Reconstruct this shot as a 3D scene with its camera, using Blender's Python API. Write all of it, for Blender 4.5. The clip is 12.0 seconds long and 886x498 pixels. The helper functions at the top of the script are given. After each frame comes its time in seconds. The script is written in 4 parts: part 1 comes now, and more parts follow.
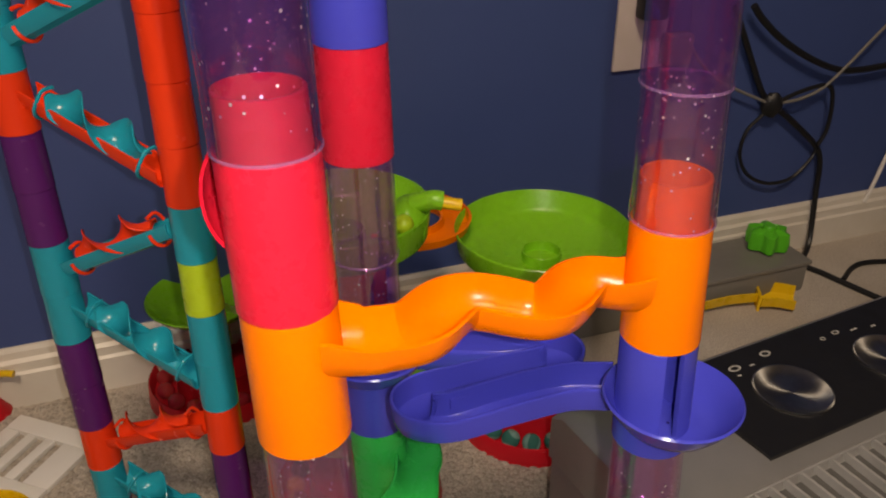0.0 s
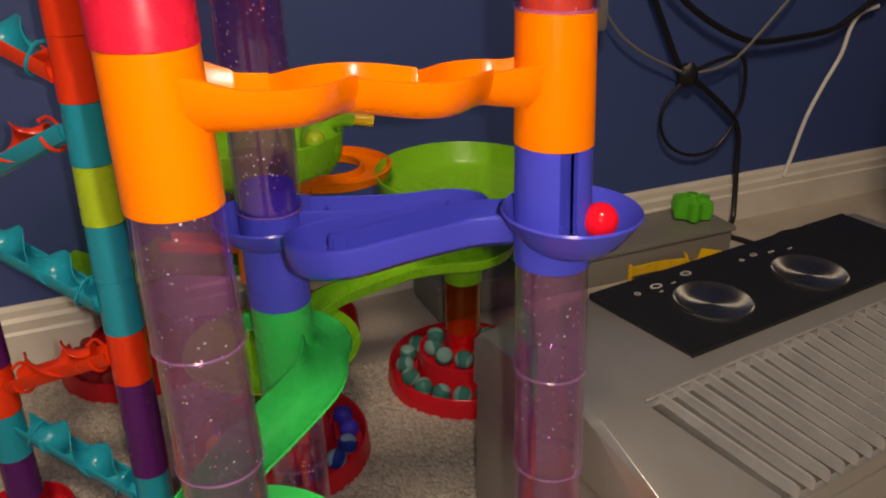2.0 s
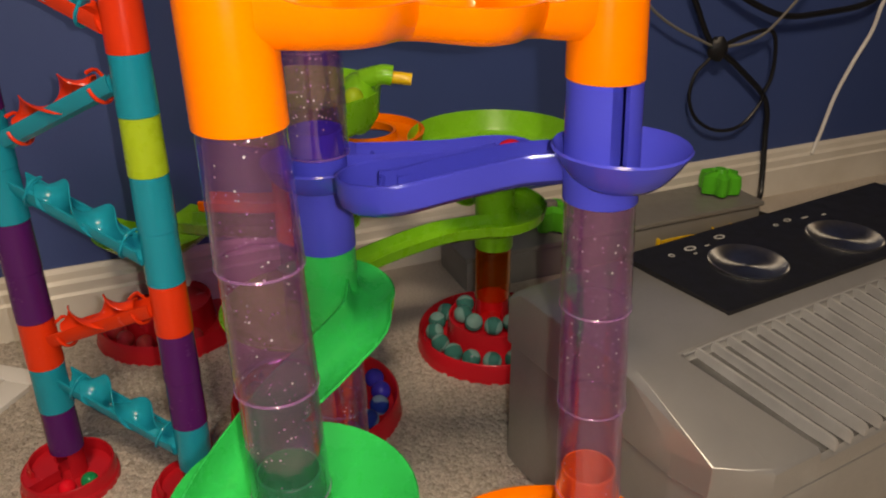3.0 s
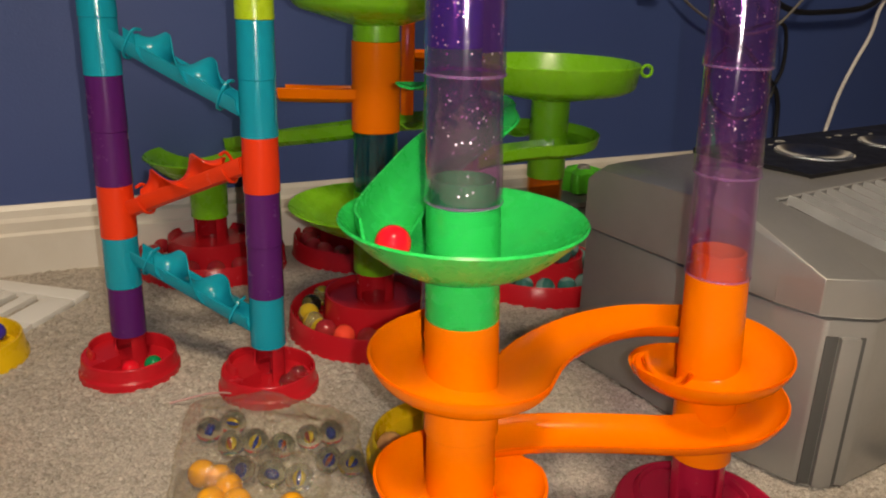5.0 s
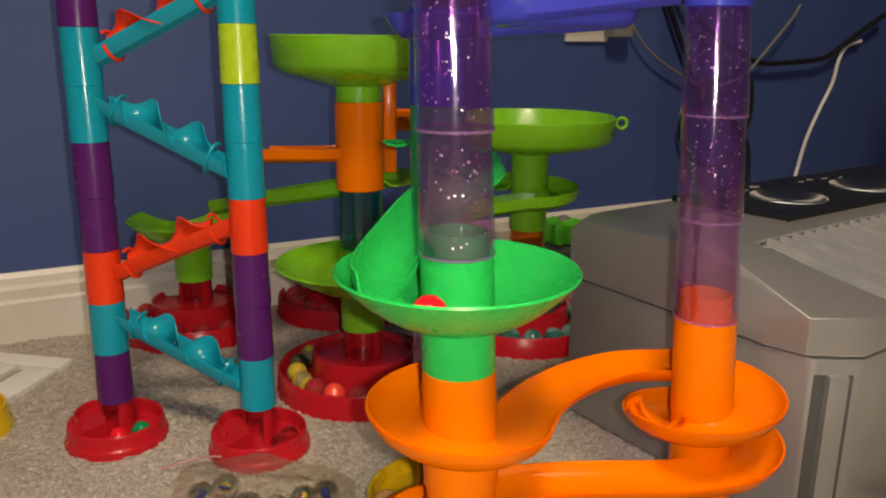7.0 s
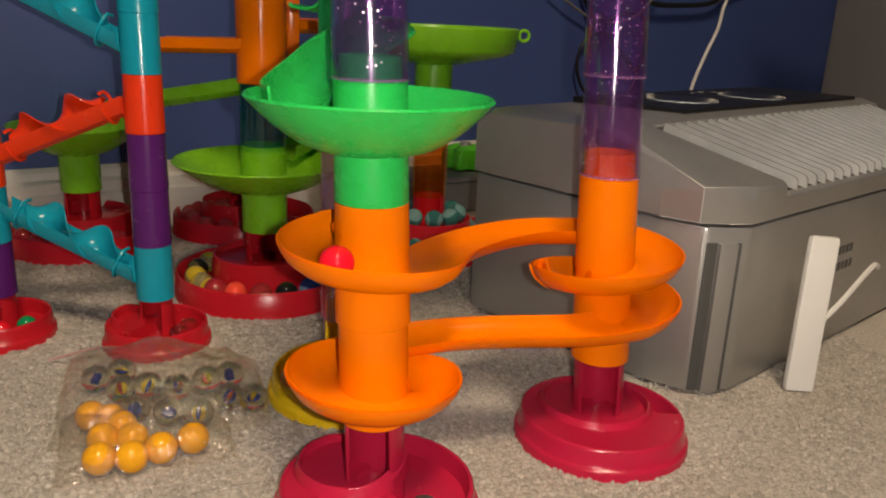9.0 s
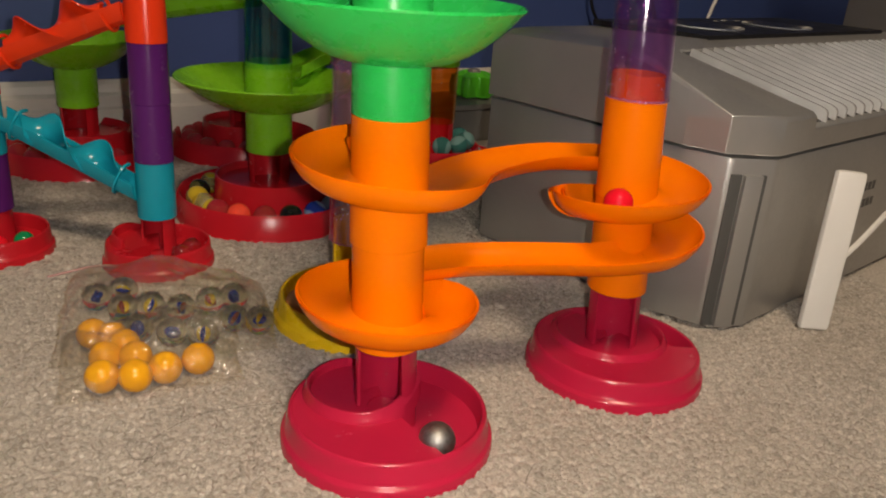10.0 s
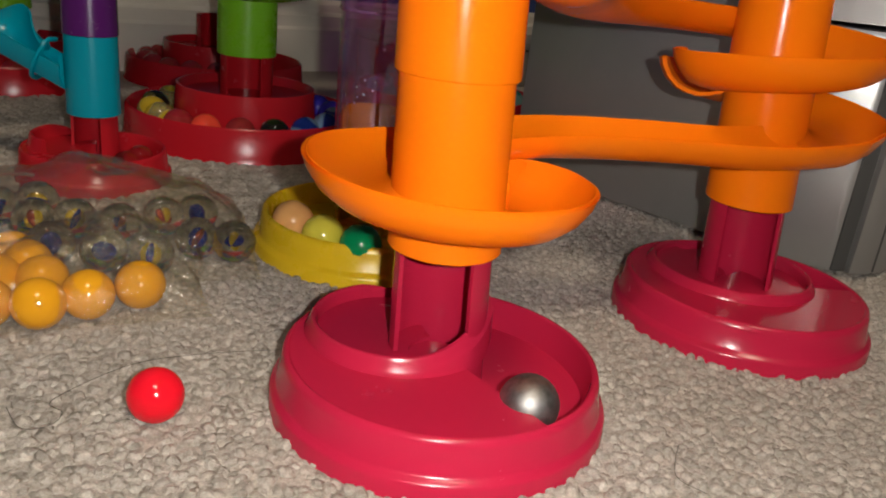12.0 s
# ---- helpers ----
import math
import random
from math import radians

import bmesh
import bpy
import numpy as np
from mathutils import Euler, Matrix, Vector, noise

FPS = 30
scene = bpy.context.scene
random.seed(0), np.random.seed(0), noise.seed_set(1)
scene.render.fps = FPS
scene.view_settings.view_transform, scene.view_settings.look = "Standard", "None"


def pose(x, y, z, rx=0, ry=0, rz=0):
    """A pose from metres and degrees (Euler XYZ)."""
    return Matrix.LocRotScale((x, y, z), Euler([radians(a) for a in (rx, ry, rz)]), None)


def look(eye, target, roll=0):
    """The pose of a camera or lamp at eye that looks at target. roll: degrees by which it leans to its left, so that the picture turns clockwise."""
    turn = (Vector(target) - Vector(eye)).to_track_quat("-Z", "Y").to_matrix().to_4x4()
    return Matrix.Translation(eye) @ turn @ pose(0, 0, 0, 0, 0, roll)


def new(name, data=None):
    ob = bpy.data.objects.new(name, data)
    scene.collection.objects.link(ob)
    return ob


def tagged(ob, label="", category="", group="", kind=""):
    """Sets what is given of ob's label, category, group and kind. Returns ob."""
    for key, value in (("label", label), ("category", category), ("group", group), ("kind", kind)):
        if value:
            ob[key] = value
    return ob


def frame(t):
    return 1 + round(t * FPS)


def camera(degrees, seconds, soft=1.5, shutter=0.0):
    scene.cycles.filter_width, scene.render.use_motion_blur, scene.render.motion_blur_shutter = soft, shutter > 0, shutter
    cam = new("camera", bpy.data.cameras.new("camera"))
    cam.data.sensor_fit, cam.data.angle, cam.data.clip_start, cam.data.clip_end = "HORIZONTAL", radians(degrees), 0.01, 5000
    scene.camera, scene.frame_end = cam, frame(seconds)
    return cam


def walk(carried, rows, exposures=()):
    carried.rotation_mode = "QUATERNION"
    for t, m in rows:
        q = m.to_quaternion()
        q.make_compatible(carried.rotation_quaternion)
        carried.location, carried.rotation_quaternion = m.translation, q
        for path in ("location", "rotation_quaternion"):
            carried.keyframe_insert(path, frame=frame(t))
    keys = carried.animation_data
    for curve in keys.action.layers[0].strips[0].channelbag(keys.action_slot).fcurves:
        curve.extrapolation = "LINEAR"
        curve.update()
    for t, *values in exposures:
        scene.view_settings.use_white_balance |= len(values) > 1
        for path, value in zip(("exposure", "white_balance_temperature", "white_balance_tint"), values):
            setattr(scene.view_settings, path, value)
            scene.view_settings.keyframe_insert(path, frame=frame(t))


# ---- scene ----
cam = camera(58.5, 12.0, soft=2.0)
PATH = [
    (0, (0.022, 0.073, 0.603), (0.004, 1.82, -0.371), -0.1),
    (0.2, (0.025, 0.061, 0.591), (-0.037, 1.819, -0.361), -1.0),
    (0.5, (0.021, 0.056, 0.582), (-0.024, 1.845, -0.31), -1.2),
    (1, (0.038, 0.04, 0.533), (0.034, 1.829, -0.361), -0.8),
    (1.5, (0.05, 0.042, 0.519), (0.14, 1.844, -0.346), -0.1),
    (2, (0.046, 0.034, 0.502), (0.162, 1.838, -0.352), -0.2),
    (2.5, (0.039, 0.028, 0.494), (0.146, 1.829, -0.37), -0.2),
    (3, (0.029, 0.019, 0.481), (0.105, 1.816, -0.393), -0.3),
    (3.5, (0.009, -0.01, 0.444), (0.036, 1.785, -0.438), 0.0),
    (3.7, (-0.007, -0.026, 0.425), (0.022, 1.776, -0.441), 0.4),
    (5.5, (-0.076, -0.048, 0.31), (0.144, 1.848, -0.285), 1.5),
    (6, (-0.076, -0.046, 0.316), (0.161, 1.858, -0.248), 0.9),
    (6.5, (-0.078, -0.05, 0.322), (0.161, 1.86, -0.221), 0.3),
    (8.3, (-0.083, -0.069, 0.297), (0.165, 1.856, -0.184), 1.9),
    (8.5, (-0.088, -0.074, 0.281), (0.223, 1.838, -0.214), 2.2),
    (9, (-0.089, -0.068, 0.254), (0.403, 1.785, -0.317), 2.6),
    (9.5, (-0.094, -0.057, 0.243), (0.424, 1.737, -0.473), 3.1),
    (10, (-0.096, -0.051, 0.241), (0.403, 1.745, -0.483), 4.4),
    (10.5, (-0.095, -0.025, 0.216), (0.407, 1.784, -0.474), 5.2),
    (10.7, (-0.094, 0.027, 0.185), (0.45, 1.81, -0.539), 5.4),
    (11, (-0.098, 0.067, 0.141), (0.453, 1.861, -0.553), 5.4),
    (11.5, (-0.097, 0.079, 0.135), (0.488, 1.867, -0.543), 6.3),
    (12, (-0.098, 0.075, 0.138), (0.485, 1.855, -0.563), 6.5),
]
walk(cam, [(t, look(eye, target, roll)) for t, eye, target, roll in PATH],
     [(0.0, -0.04, 6900, 17), (1.5, -0.04, 6900, 17), (2.5, 0.03, 6900, 16), (3.5, 0.22, 6800, 12), (6.5, 0.3, 6700, 10), (8.5, 0.26, 6650, 11), (9.5, 0.05, 6650, 12), (10.5, -0.08, 6500, 11), (11.0, -0.64, 6200, 10), (12.0, -0.78, 6150, 10)])

# ---- light ----
scene.view_settings.exposure = 0.0
world = bpy.data.worlds.new("world")
scene.world = world
world.use_nodes = True
world.node_tree.nodes["Background"].inputs[0].default_value = (1.0, 0.86, 0.68, 1)
world.node_tree.nodes["Background"].inputs[1].default_value = 0.05
# unseen overhead lamp, added as a warm fill for the whole room
lamp = bpy.data.lights.new("added_room_fill", "AREA")
lamp.energy, lamp.size, lamp.color = 43.0, 0.5, (1.0, 0.82, 0.6)
new("added_room_fill", lamp).matrix_world = pose(0.0, -0.85, 2.33)


# ---- materials ----
def mat(name, build):
    m = bpy.data.materials.new(name)
    m.use_nodes = True
    nt = m.node_tree
    build(nt, nt.nodes["Principled BSDF"])
    return m


def node(nt, kind, **values):
    n = nt.nodes.new(kind)
    for k, v in values.items():
        n.inputs[k.replace("_", " ")].default_value = v
    return n


def noise_tex(nt, scale, detail=3.0, rough=0.55):
    co = nt.nodes.new("ShaderNodeTexCoord")
    n = node(nt, "ShaderNodeTexNoise", Scale=scale, Detail=detail, Roughness=rough)
    nt.links.new(co.outputs["Object"], n.inputs["Vector"])
    return n


def ramp(nt, src, lo, hi, a=0.3, b=0.7):
    r = nt.nodes.new("ShaderNodeValToRGB")
    r.color_ramp.elements[0].color, r.color_ramp.elements[1].color = (*lo, 1), (*hi, 1)
    r.color_ramp.elements[0].position, r.color_ramp.elements[1].position = a, b
    nt.links.new(src, r.inputs[0])
    return r


def bump(nt, src, bsdf, strength, dist):
    b = node(nt, "ShaderNodeBump", Strength=strength, Distance=dist)
    nt.links.new(src, b.inputs["Height"])
    nt.links.new(b.outputs[0], bsdf.inputs["Normal"])


def plastic(name, c, rough=0.3, spec=0.34):
    """Moulded plastic: even colour with faint cloudiness, handling marks in the gloss and a soft waviness."""
    def build(nt, p):
        n = noise_tex(nt, 9, 3)
        lo, hi = [x * 0.965 for x in c], [min(1, x * 1.03) for x in c]
        r = ramp(nt, n.outputs[0], lo, hi)
        nt.links.new(r.outputs[0], p.inputs["Base Color"])
        f = noise_tex(nt, 60, 5, 0.65)
        q = ramp(nt, f.outputs[0], (rough * 0.72,) * 3, (rough * 1.15,) * 3)
        nt.links.new(q.outputs[0], p.inputs["Roughness"])
        p.inputs["Specular IOR Level"].default_value = spec
        bump(nt, noise_tex(nt, 35, 2).outputs[0], p, 0.025, 0.0008)
    return mat(name, build)


def clear(name, tint, rough=0.04, glints=True, haze=0.07, gloss=0.04, edge=0.45, wrinkle=0.25):
    def build(nt, p):
        out = nt.nodes["Material Output"]
        t = nt.nodes.new("ShaderNodeBsdfTransparent")
        t.inputs[0].default_value = (*tint, 1)
        g = node(nt, "ShaderNodeBsdfGlossy", Roughness=rough)
        g.inputs[0].default_value = (1, 1, 1, 1)
        d = nt.nodes.new("ShaderNodeBsdfDiffuse")
        d.inputs[0].default_value = (*[x ** 4 * 0.9 for x in tint], 1)
        lw = node(nt, "ShaderNodeLayerWeight", Blend=0.5)
        fr = ramp(nt, lw.outputs["Facing"], (gloss,) * 3, (edge,) * 3, 0.45, 1.0)
        soft = node(nt, "ShaderNodeMixShader", Fac=haze)
        nt.links.new(t.outputs[0], soft.inputs[1])
        nt.links.new(d.outputs[0], soft.inputs[2])
        base = soft
        # whitish glossy spots painted in for the sparkle of light on the tubes
        if glints:
            co = nt.nodes.new("ShaderNodeTexCoord")
            v = node(nt, "ShaderNodeTexVoronoi", Scale=225)
            nt.links.new(co.outputs["Object"], v.inputs["Vector"])
            k = ramp(nt, v.outputs["Distance"], (1, 1, 1), (0, 0, 0), 0.11, 0.155)
            pick = node(nt, "ShaderNodeTexNoise", Scale=60.0)
            nt.links.new(co.outputs["Object"], pick.inputs["Vector"])
            kk = ramp(nt, pick.outputs[0], (0, 0, 0), (1, 1, 1), 0.49, 0.55)
            mul = nt.nodes.new("ShaderNodeMath")
            mul.operation = "MULTIPLY"
            nt.links.new(k.outputs[0], mul.inputs[0])
            nt.links.new(kk.outputs[0], mul.inputs[1])
            w = node(nt, "ShaderNodeBsdfGlossy", Roughness=0.5)
            w.inputs[0].default_value = (0.95, 0.85, 0.95, 1)
            base = nt.nodes.new("ShaderNodeMixShader")
            nt.links.new(mul.outputs[0], base.inputs[0])
            nt.links.new(soft.outputs[0], base.inputs[1])
            nt.links.new(w.outputs[0], base.inputs[2])
        mix = nt.nodes.new("ShaderNodeMixShader")
        nt.links.new(fr.outputs[0], mix.inputs[0])
        nt.links.new(base.outputs[0], mix.inputs[1])
        nt.links.new(g.outputs[0], mix.inputs[2])
        nt.links.new(mix.outputs[0], out.inputs[0])
        nt.nodes.remove(p)
        b = node(nt, "ShaderNodeBump", Strength=wrinkle, Distance=0.0012 if wrinkle < 0.5 else 0.004)
        nt.links.new(noise_tex(nt, 45 if wrinkle < 0.5 else 120, 3).outputs[0], b.inputs["Height"])
        nt.links.new(b.outputs[0], g.inputs["Normal"])
    return mat(name, build)


ORANGE = plastic("orange_plastic", (0.86, 0.182, 0.001), 0.21, 0.13)
RED = plastic("red_plastic", (0.62, 0.012, 0.035))
CRIMSON = plastic("crimson_plastic", (0.44, 0.013, 0.045), 0.24)
BLUE = plastic("violet_blue_plastic", (0.05, 0.055, 0.45), 0.22)
GREEN = plastic("green_plastic", (0.015, 0.46, 0.075))
LIME = plastic("lime_plastic", (0.2, 0.52, 0.015))
YLIME = plastic("yellow_green_plastic", (0.42, 0.6, 0.02))
TEAL = plastic("turquoise_plastic", (0.005, 0.3, 0.4), 0.22)
SCARLET = plastic("scarlet_plastic", (0.8, 0.045, 0.008), 0.25)
PURPLE = plastic("dark_purple_plastic", (0.09, 0.012, 0.13), 0.25)
BASERED = plastic("red_base_plastic", (0.5, 0.012, 0.02), 0.25)
YELLOW = plastic("yellow_plastic", (0.75, 0.48, 0.01))
WHITEP = plastic("white_plastic", (0.75, 0.73, 0.68), 0.4)
BLACKP = plastic("black_plastic", (0.012, 0.012, 0.013), 0.45)
GREYBOX = plastic("grey_plastic", (0.2, 0.19, 0.17), 0.4)
CLEARP = clear("clear_purple_plastic", (0.9, 0.715, 0.925), haze=0.014, gloss=0.11, edge=0.6, rough=0.075)
RINGP = clear("frosted_purple_plastic", (0.96, 0.84, 0.97), 0.12, glints=False, haze=0.1)
CLEART = clear("clear_teal_plastic", (0.3, 0.72, 0.72), glints=False, haze=0.05)
CLEARA = clear("clear_amber_plastic", (0.92, 0.66, 0.3), glints=False, haze=0.05)

# dark grey for the front print and for shade painted as corner grooves
GREYDARK = plastic("dark_print_and_groove_shade", (0.075, 0.074, 0.07), 0.4)
LIME2 = plastic("bright_green_plastic", (0.09, 0.5, 0.02), 0.35)
BINGREY = plastic("taupe_plastic", (0.17, 0.16, 0.15), 0.6)
PINKP = plastic("pink_plastic", (0.42, 0.22, 0.2), 0.4)
BAGMAT = clear("thin_clear_film", (0.965, 0.955, 0.93), 0.06, glints=False, haze=0.014, gloss=0.03, edge=0.25, wrinkle=0.9)


def silver_build(nt, p):
    n = noise_tex(nt, 12, 5)
    r = ramp(nt, n.outputs[0], (0.36, 0.352, 0.33), (0.43, 0.42, 0.395))
    nt.links.new(r.outputs[0], p.inputs["Base Color"])
    p.inputs["Metallic"].default_value = 0.62
    f = noise_tex(nt, 300, 3)
    q = ramp(nt, f.outputs[0], (0.3,) * 3, (0.42,) * 3)
    nt.links.new(q.outputs[0], p.inputs["Roughness"])
    bump(nt, noise_tex(nt, 900, 2).outputs[0], p, 0.12, 0.0004)


SILVER = mat("silver_paint", silver_build)


def slat_build(nt, p):
    r = ramp(nt, noise_tex(nt, 40, 4).outputs[0], (0.36, 0.35, 0.33), (0.46, 0.45, 0.425))
    nt.links.new(r.outputs[0], p.inputs["Base Color"])
    p.inputs["Metallic"].default_value = 0.35
    p.inputs["Roughness"].default_value = 0.34


SLATM = mat("light_silver_plastic", slat_build)


# dark colour that stands in for shade between the grille slats
def bed_shade_build(nt, p):
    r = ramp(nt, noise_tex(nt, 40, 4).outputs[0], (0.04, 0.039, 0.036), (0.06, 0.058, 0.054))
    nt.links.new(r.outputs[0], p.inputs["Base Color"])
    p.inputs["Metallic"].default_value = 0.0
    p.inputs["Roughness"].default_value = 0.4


BED_SHADE = mat("grille_bed_shade", bed_shade_build)


def dull_build(nt, p):
    p.inputs["Metallic"].default_value = 1
    r = ramp(nt, noise_tex(nt, 320, 4).outputs[0], (0.22, 0.205, 0.19), (0.4, 0.38, 0.355))
    nt.links.new(r.outputs[0], p.inputs["Base Color"])
    p.inputs["Roughness"].default_value = 0.5


DULLSTEEL = mat("dull_steel", dull_build)


def dial_build(nt, p):
    p.inputs["Metallic"].default_value = 1.0
    r = ramp(nt, noise_tex(nt, 150, 3).outputs[0], (0.36, 0.35, 0.32), (0.46, 0.45, 0.42))
    nt.links.new(r.outputs[0], p.inputs["Base Color"])
    p.inputs["Roughness"].default_value = 0.42
    p.inputs["Anisotropic"].default_value = 0.92
    tangent = nt.nodes.new("ShaderNodeTangent")
    tangent.direction_type, tangent.axis = "RADIAL", "Z"
    nt.links.new(tangent.outputs[0], p.inputs["Tangent"])


DIALM = mat("satin_dial_metal", dial_build)


def wall_build(nt, p):
    r = ramp(nt, noise_tex(nt, 3, 4).outputs[0], (0.041, 0.072, 0.216), (0.048, 0.081, 0.242))
    nt.links.new(r.outputs[0], p.inputs["Base Color"])
    p.inputs["Roughness"].default_value = 0.55
    bump(nt, noise_tex(nt, 350, 3).outputs[0], p, 0.25, 0.0008)


WALL = mat("navy_wall_paint", wall_build)


def trim_build(nt, p):
    r = ramp(nt, noise_tex(nt, 9, 5).outputs[0], (0.62, 0.57, 0.48), (0.74, 0.7, 0.62))
    nt.links.new(r.outputs[0], p.inputs["Base Color"])
    p.inputs["Roughness"].default_value = 0.38
    bump(nt, noise_tex(nt, 120, 2).outputs[0], p, 0.1, 0.0006)


TRIM = mat("white_trim_paint", trim_build)


def carpet_build(nt, p):
    a = ramp(nt, noise_tex(nt, 420, 5, 0.75).outputs[0], (0.42, 0.37, 0.31), (0.78, 0.71, 0.62), 0.32, 0.66)
    b = ramp(nt, noise_tex(nt, 7, 4).outputs[0], (0.8, 0.78, 0.75), (1, 1, 1))
    m = nt.nodes.new("ShaderNodeMix")
    m.data_type, m.blend_type = "RGBA", "MULTIPLY"
    m.inputs[0].default_value = 1
    nt.links.new(a.outputs[0], m.inputs[6])
    nt.links.new(b.outputs[0], m.inputs[7])
    g = nt.nodes.new("ShaderNodeNewGeometry")
    k = ramp(nt, g.outputs["Random Per Island"], (0.72, 0.715, 0.71), (1.0, 1.0, 1.0), 0.0, 0.9)
    m2_ = nt.nodes.new("ShaderNodeMix")
    m2_.data_type, m2_.blend_type = "RGBA", "MULTIPLY"
    m2_.inputs[0].default_value = 1
    nt.links.new(m.outputs[2], m2_.inputs[6])
    nt.links.new(k.outputs[0], m2_.inputs[7])
    nt.links.new(m2_.outputs[2], p.inputs["Base Color"])
    p.inputs["Roughness"].default_value = 0.95
    p.inputs["Specular IOR Level"].default_value = 0.1
    bump(nt, noise_tex(nt, 800, 4, 0.7).outputs[0], p, 0.7, 0.003)


CARPET = mat("beige_carpet", carpet_build)


# ---- building helpers ----
def thing(name, x, y, z, label, category, group="", turn=0.0):
    ob = new(name)
    ob.empty_display_size = 0.02
    ob.matrix_basis = pose(x, y, z, 0, 0, turn)
    return tagged(ob, label, category, group)


def part(name, bm, material, parent=None, label="", smooth=True, local=False):
    """Links a bmesh, given in world metres (or in the parent's space), as one mesh object under parent."""
    me = bpy.data.meshes.new(name)
    if parent and not local:
        top = parent
        m = parent.matrix_basis.copy()
        while top.parent:
            top = top.parent
            m = top.matrix_basis @ m
        bm.transform(m.inverted())
    bmesh.ops.recalc_face_normals(bm, faces=bm.faces)
    bm.to_mesh(me)
    bm.free()
    me.materials.append(material)
    if smooth:
        me.polygons.foreach_set("use_smooth", [True] * len(me.polygons))
        me.set_sharp_from_angle(angle=radians(38))
    ob = new(name, me)
    ob.parent = parent
    return tagged(ob, label) if label else ob


def revolve(prof, a0=0.0, a1=360.0, n=40, axis=None, lift=None, bm=None):
    """Turns the closed outline [(r, z)] from a0 to a1 degrees round the axis, a function of z; lift(a) raises it."""
    bm = bm or bmesh.new()
    full = abs(a1 - a0) >= 360 and lift is None
    rings = []
    for i in range(n if full else n + 1):
        a = a0 + (a1 - a0) * i / n
        c, s = math.cos(radians(a)), math.sin(radians(a))
        dz = lift(a) if lift else 0
        ring = []
        for r, z in prof:
            z += dz
            ax, ay = axis(z) if axis else (0, 0)
            ring.append(bm.verts.new((ax + r * c, ay + r * s, z)))
        rings.append(ring)
    k = len(prof)
    for i in range(len(rings) - (0 if full else 1)):
        p, q = rings[i], rings[(i + 1) % len(rings)]
        for j in range(k):
            bm.faces.new((p[j], p[(j + 1) % k], q[(j + 1) % k], q[j]))
    if not full:
        for ring in (rings[0], rings[-1]):
            bm.faces.new(ring)
    return bm


def spline(points, n):
    """n + 1 points on a smooth line through the given ones."""
    p = np.array(points, float)
    p = np.vstack([2 * p[0] - p[1], p, 2 * p[-1] - p[-2]])
    out = []
    for u in np.linspace(0, len(points) - 1, n + 1):
        i = min(int(u), len(points) - 2)
        t = u - i
        a, b, c, d = p[i:i + 4]
        out.append(0.5 * (2 * b + (c - a) * t + (2 * a - 5 * b + 4 * c - d) * t * t + (3 * b - a - 3 * c + d) * t ** 3))
    return np.array(out)


def trough(points, prof, thick=0.0016, n=40, bm=None, ends=(1, 1), tall=None):
    """An open channel with the cross-section prof [(right, up)] along a smooth line, narrowed to ends at its two ends; tall(u) scales its walls."""
    bm = bm or bmesh.new()
    pts = spline(points, n)
    tan = np.gradient(pts, axis=0)
    prof = np.array(prof, float)
    g = np.gradient(prof, axis=0)
    nor = np.stack([g[:, 1], -g[:, 0]], 1)
    nor /= np.linalg.norm(nor, axis=1)[:, None] + 1e-9
    low = prof + nor * thick
    sec = np.vstack([prof, low[::-1]])
    rings = []
    for i, (p, t) in enumerate(zip(pts, tan)):
        r = np.array((t[1], -t[0], 0))
        r /= np.linalg.norm(r) + 1e-9
        w = ends[0] + (ends[1] - ends[0]) * i / n
        h = tall(i / n) if tall else 1
        rings.append([bm.verts.new(p + r * a * w + np.array((0, 0, b * h if b > 0 else b))) for a, b in sec])
    k = len(sec)
    for p, q in zip(rings, rings[1:]):
        for j in range(k):
            bm.faces.new((p[j], p[(j + 1) % k], q[(j + 1) % k], q[j]))
    h = k // 2
    for ring in (rings[0], rings[-1]):
        for j in range(h - 1):
            bm.faces.new((ring[j], ring[j + 1], ring[k - 2 - j], ring[k - 1 - j]))
    return bm


def tube(points, radius, n=40, sides=8, bm=None):
    bm = bm or bmesh.new()
    pts = spline(points, n)
    tan = np.gradient(pts, axis=0)
    side = np.array((0.31, 0.52, 0.8))
    rings = []
    for p, t in zip(pts, tan):
        t = t / np.linalg.norm(t)
        side = side - t * side.dot(t)
        side /= np.linalg.norm(side)
        up = np.cross(t, side)
        rings.append([bm.verts.new(p + radius * (math.cos(2 * math.pi * j / sides) * side + math.sin(2 * math.pi * j / sides) * up)) for j in range(sides)])
    for p, q in zip(rings, rings[1:]):
        for j in range(sides):
            bm.faces.new((p[j], p[(j + 1) % sides], q[(j + 1) % sides], q[j]))
    bm.faces.new(rings[0]), bm.faces.new(rings[-1])
    return bm


def box(x0, y0, z0, x1, y1, z1, bevel=0.0, bm=None):
    bm = bm or bmesh.new()
    r = bmesh.ops.create_cube(bm, size=1)
    bmesh.ops.transform(bm, matrix=Matrix.LocRotScale(((x0 + x1) / 2, (y0 + y1) / 2, (z0 + z1) / 2), None, (x1 - x0, y1 - y0, z1 - z0)), verts=r["verts"])
    if bevel:
        edges = {e for v in r["verts"] for e in v.link_edges}
        bmesh.ops.bevel(bm, geom=list(edges), offset=bevel, segments=2, affect="EDGES", profile=0.6)
    return bm


def sphere(r, seg=28):
    bm = bmesh.new()
    bmesh.ops.create_uvsphere(bm, u_segments=seg, v_segments=seg // 2, radius=r)
    return bm


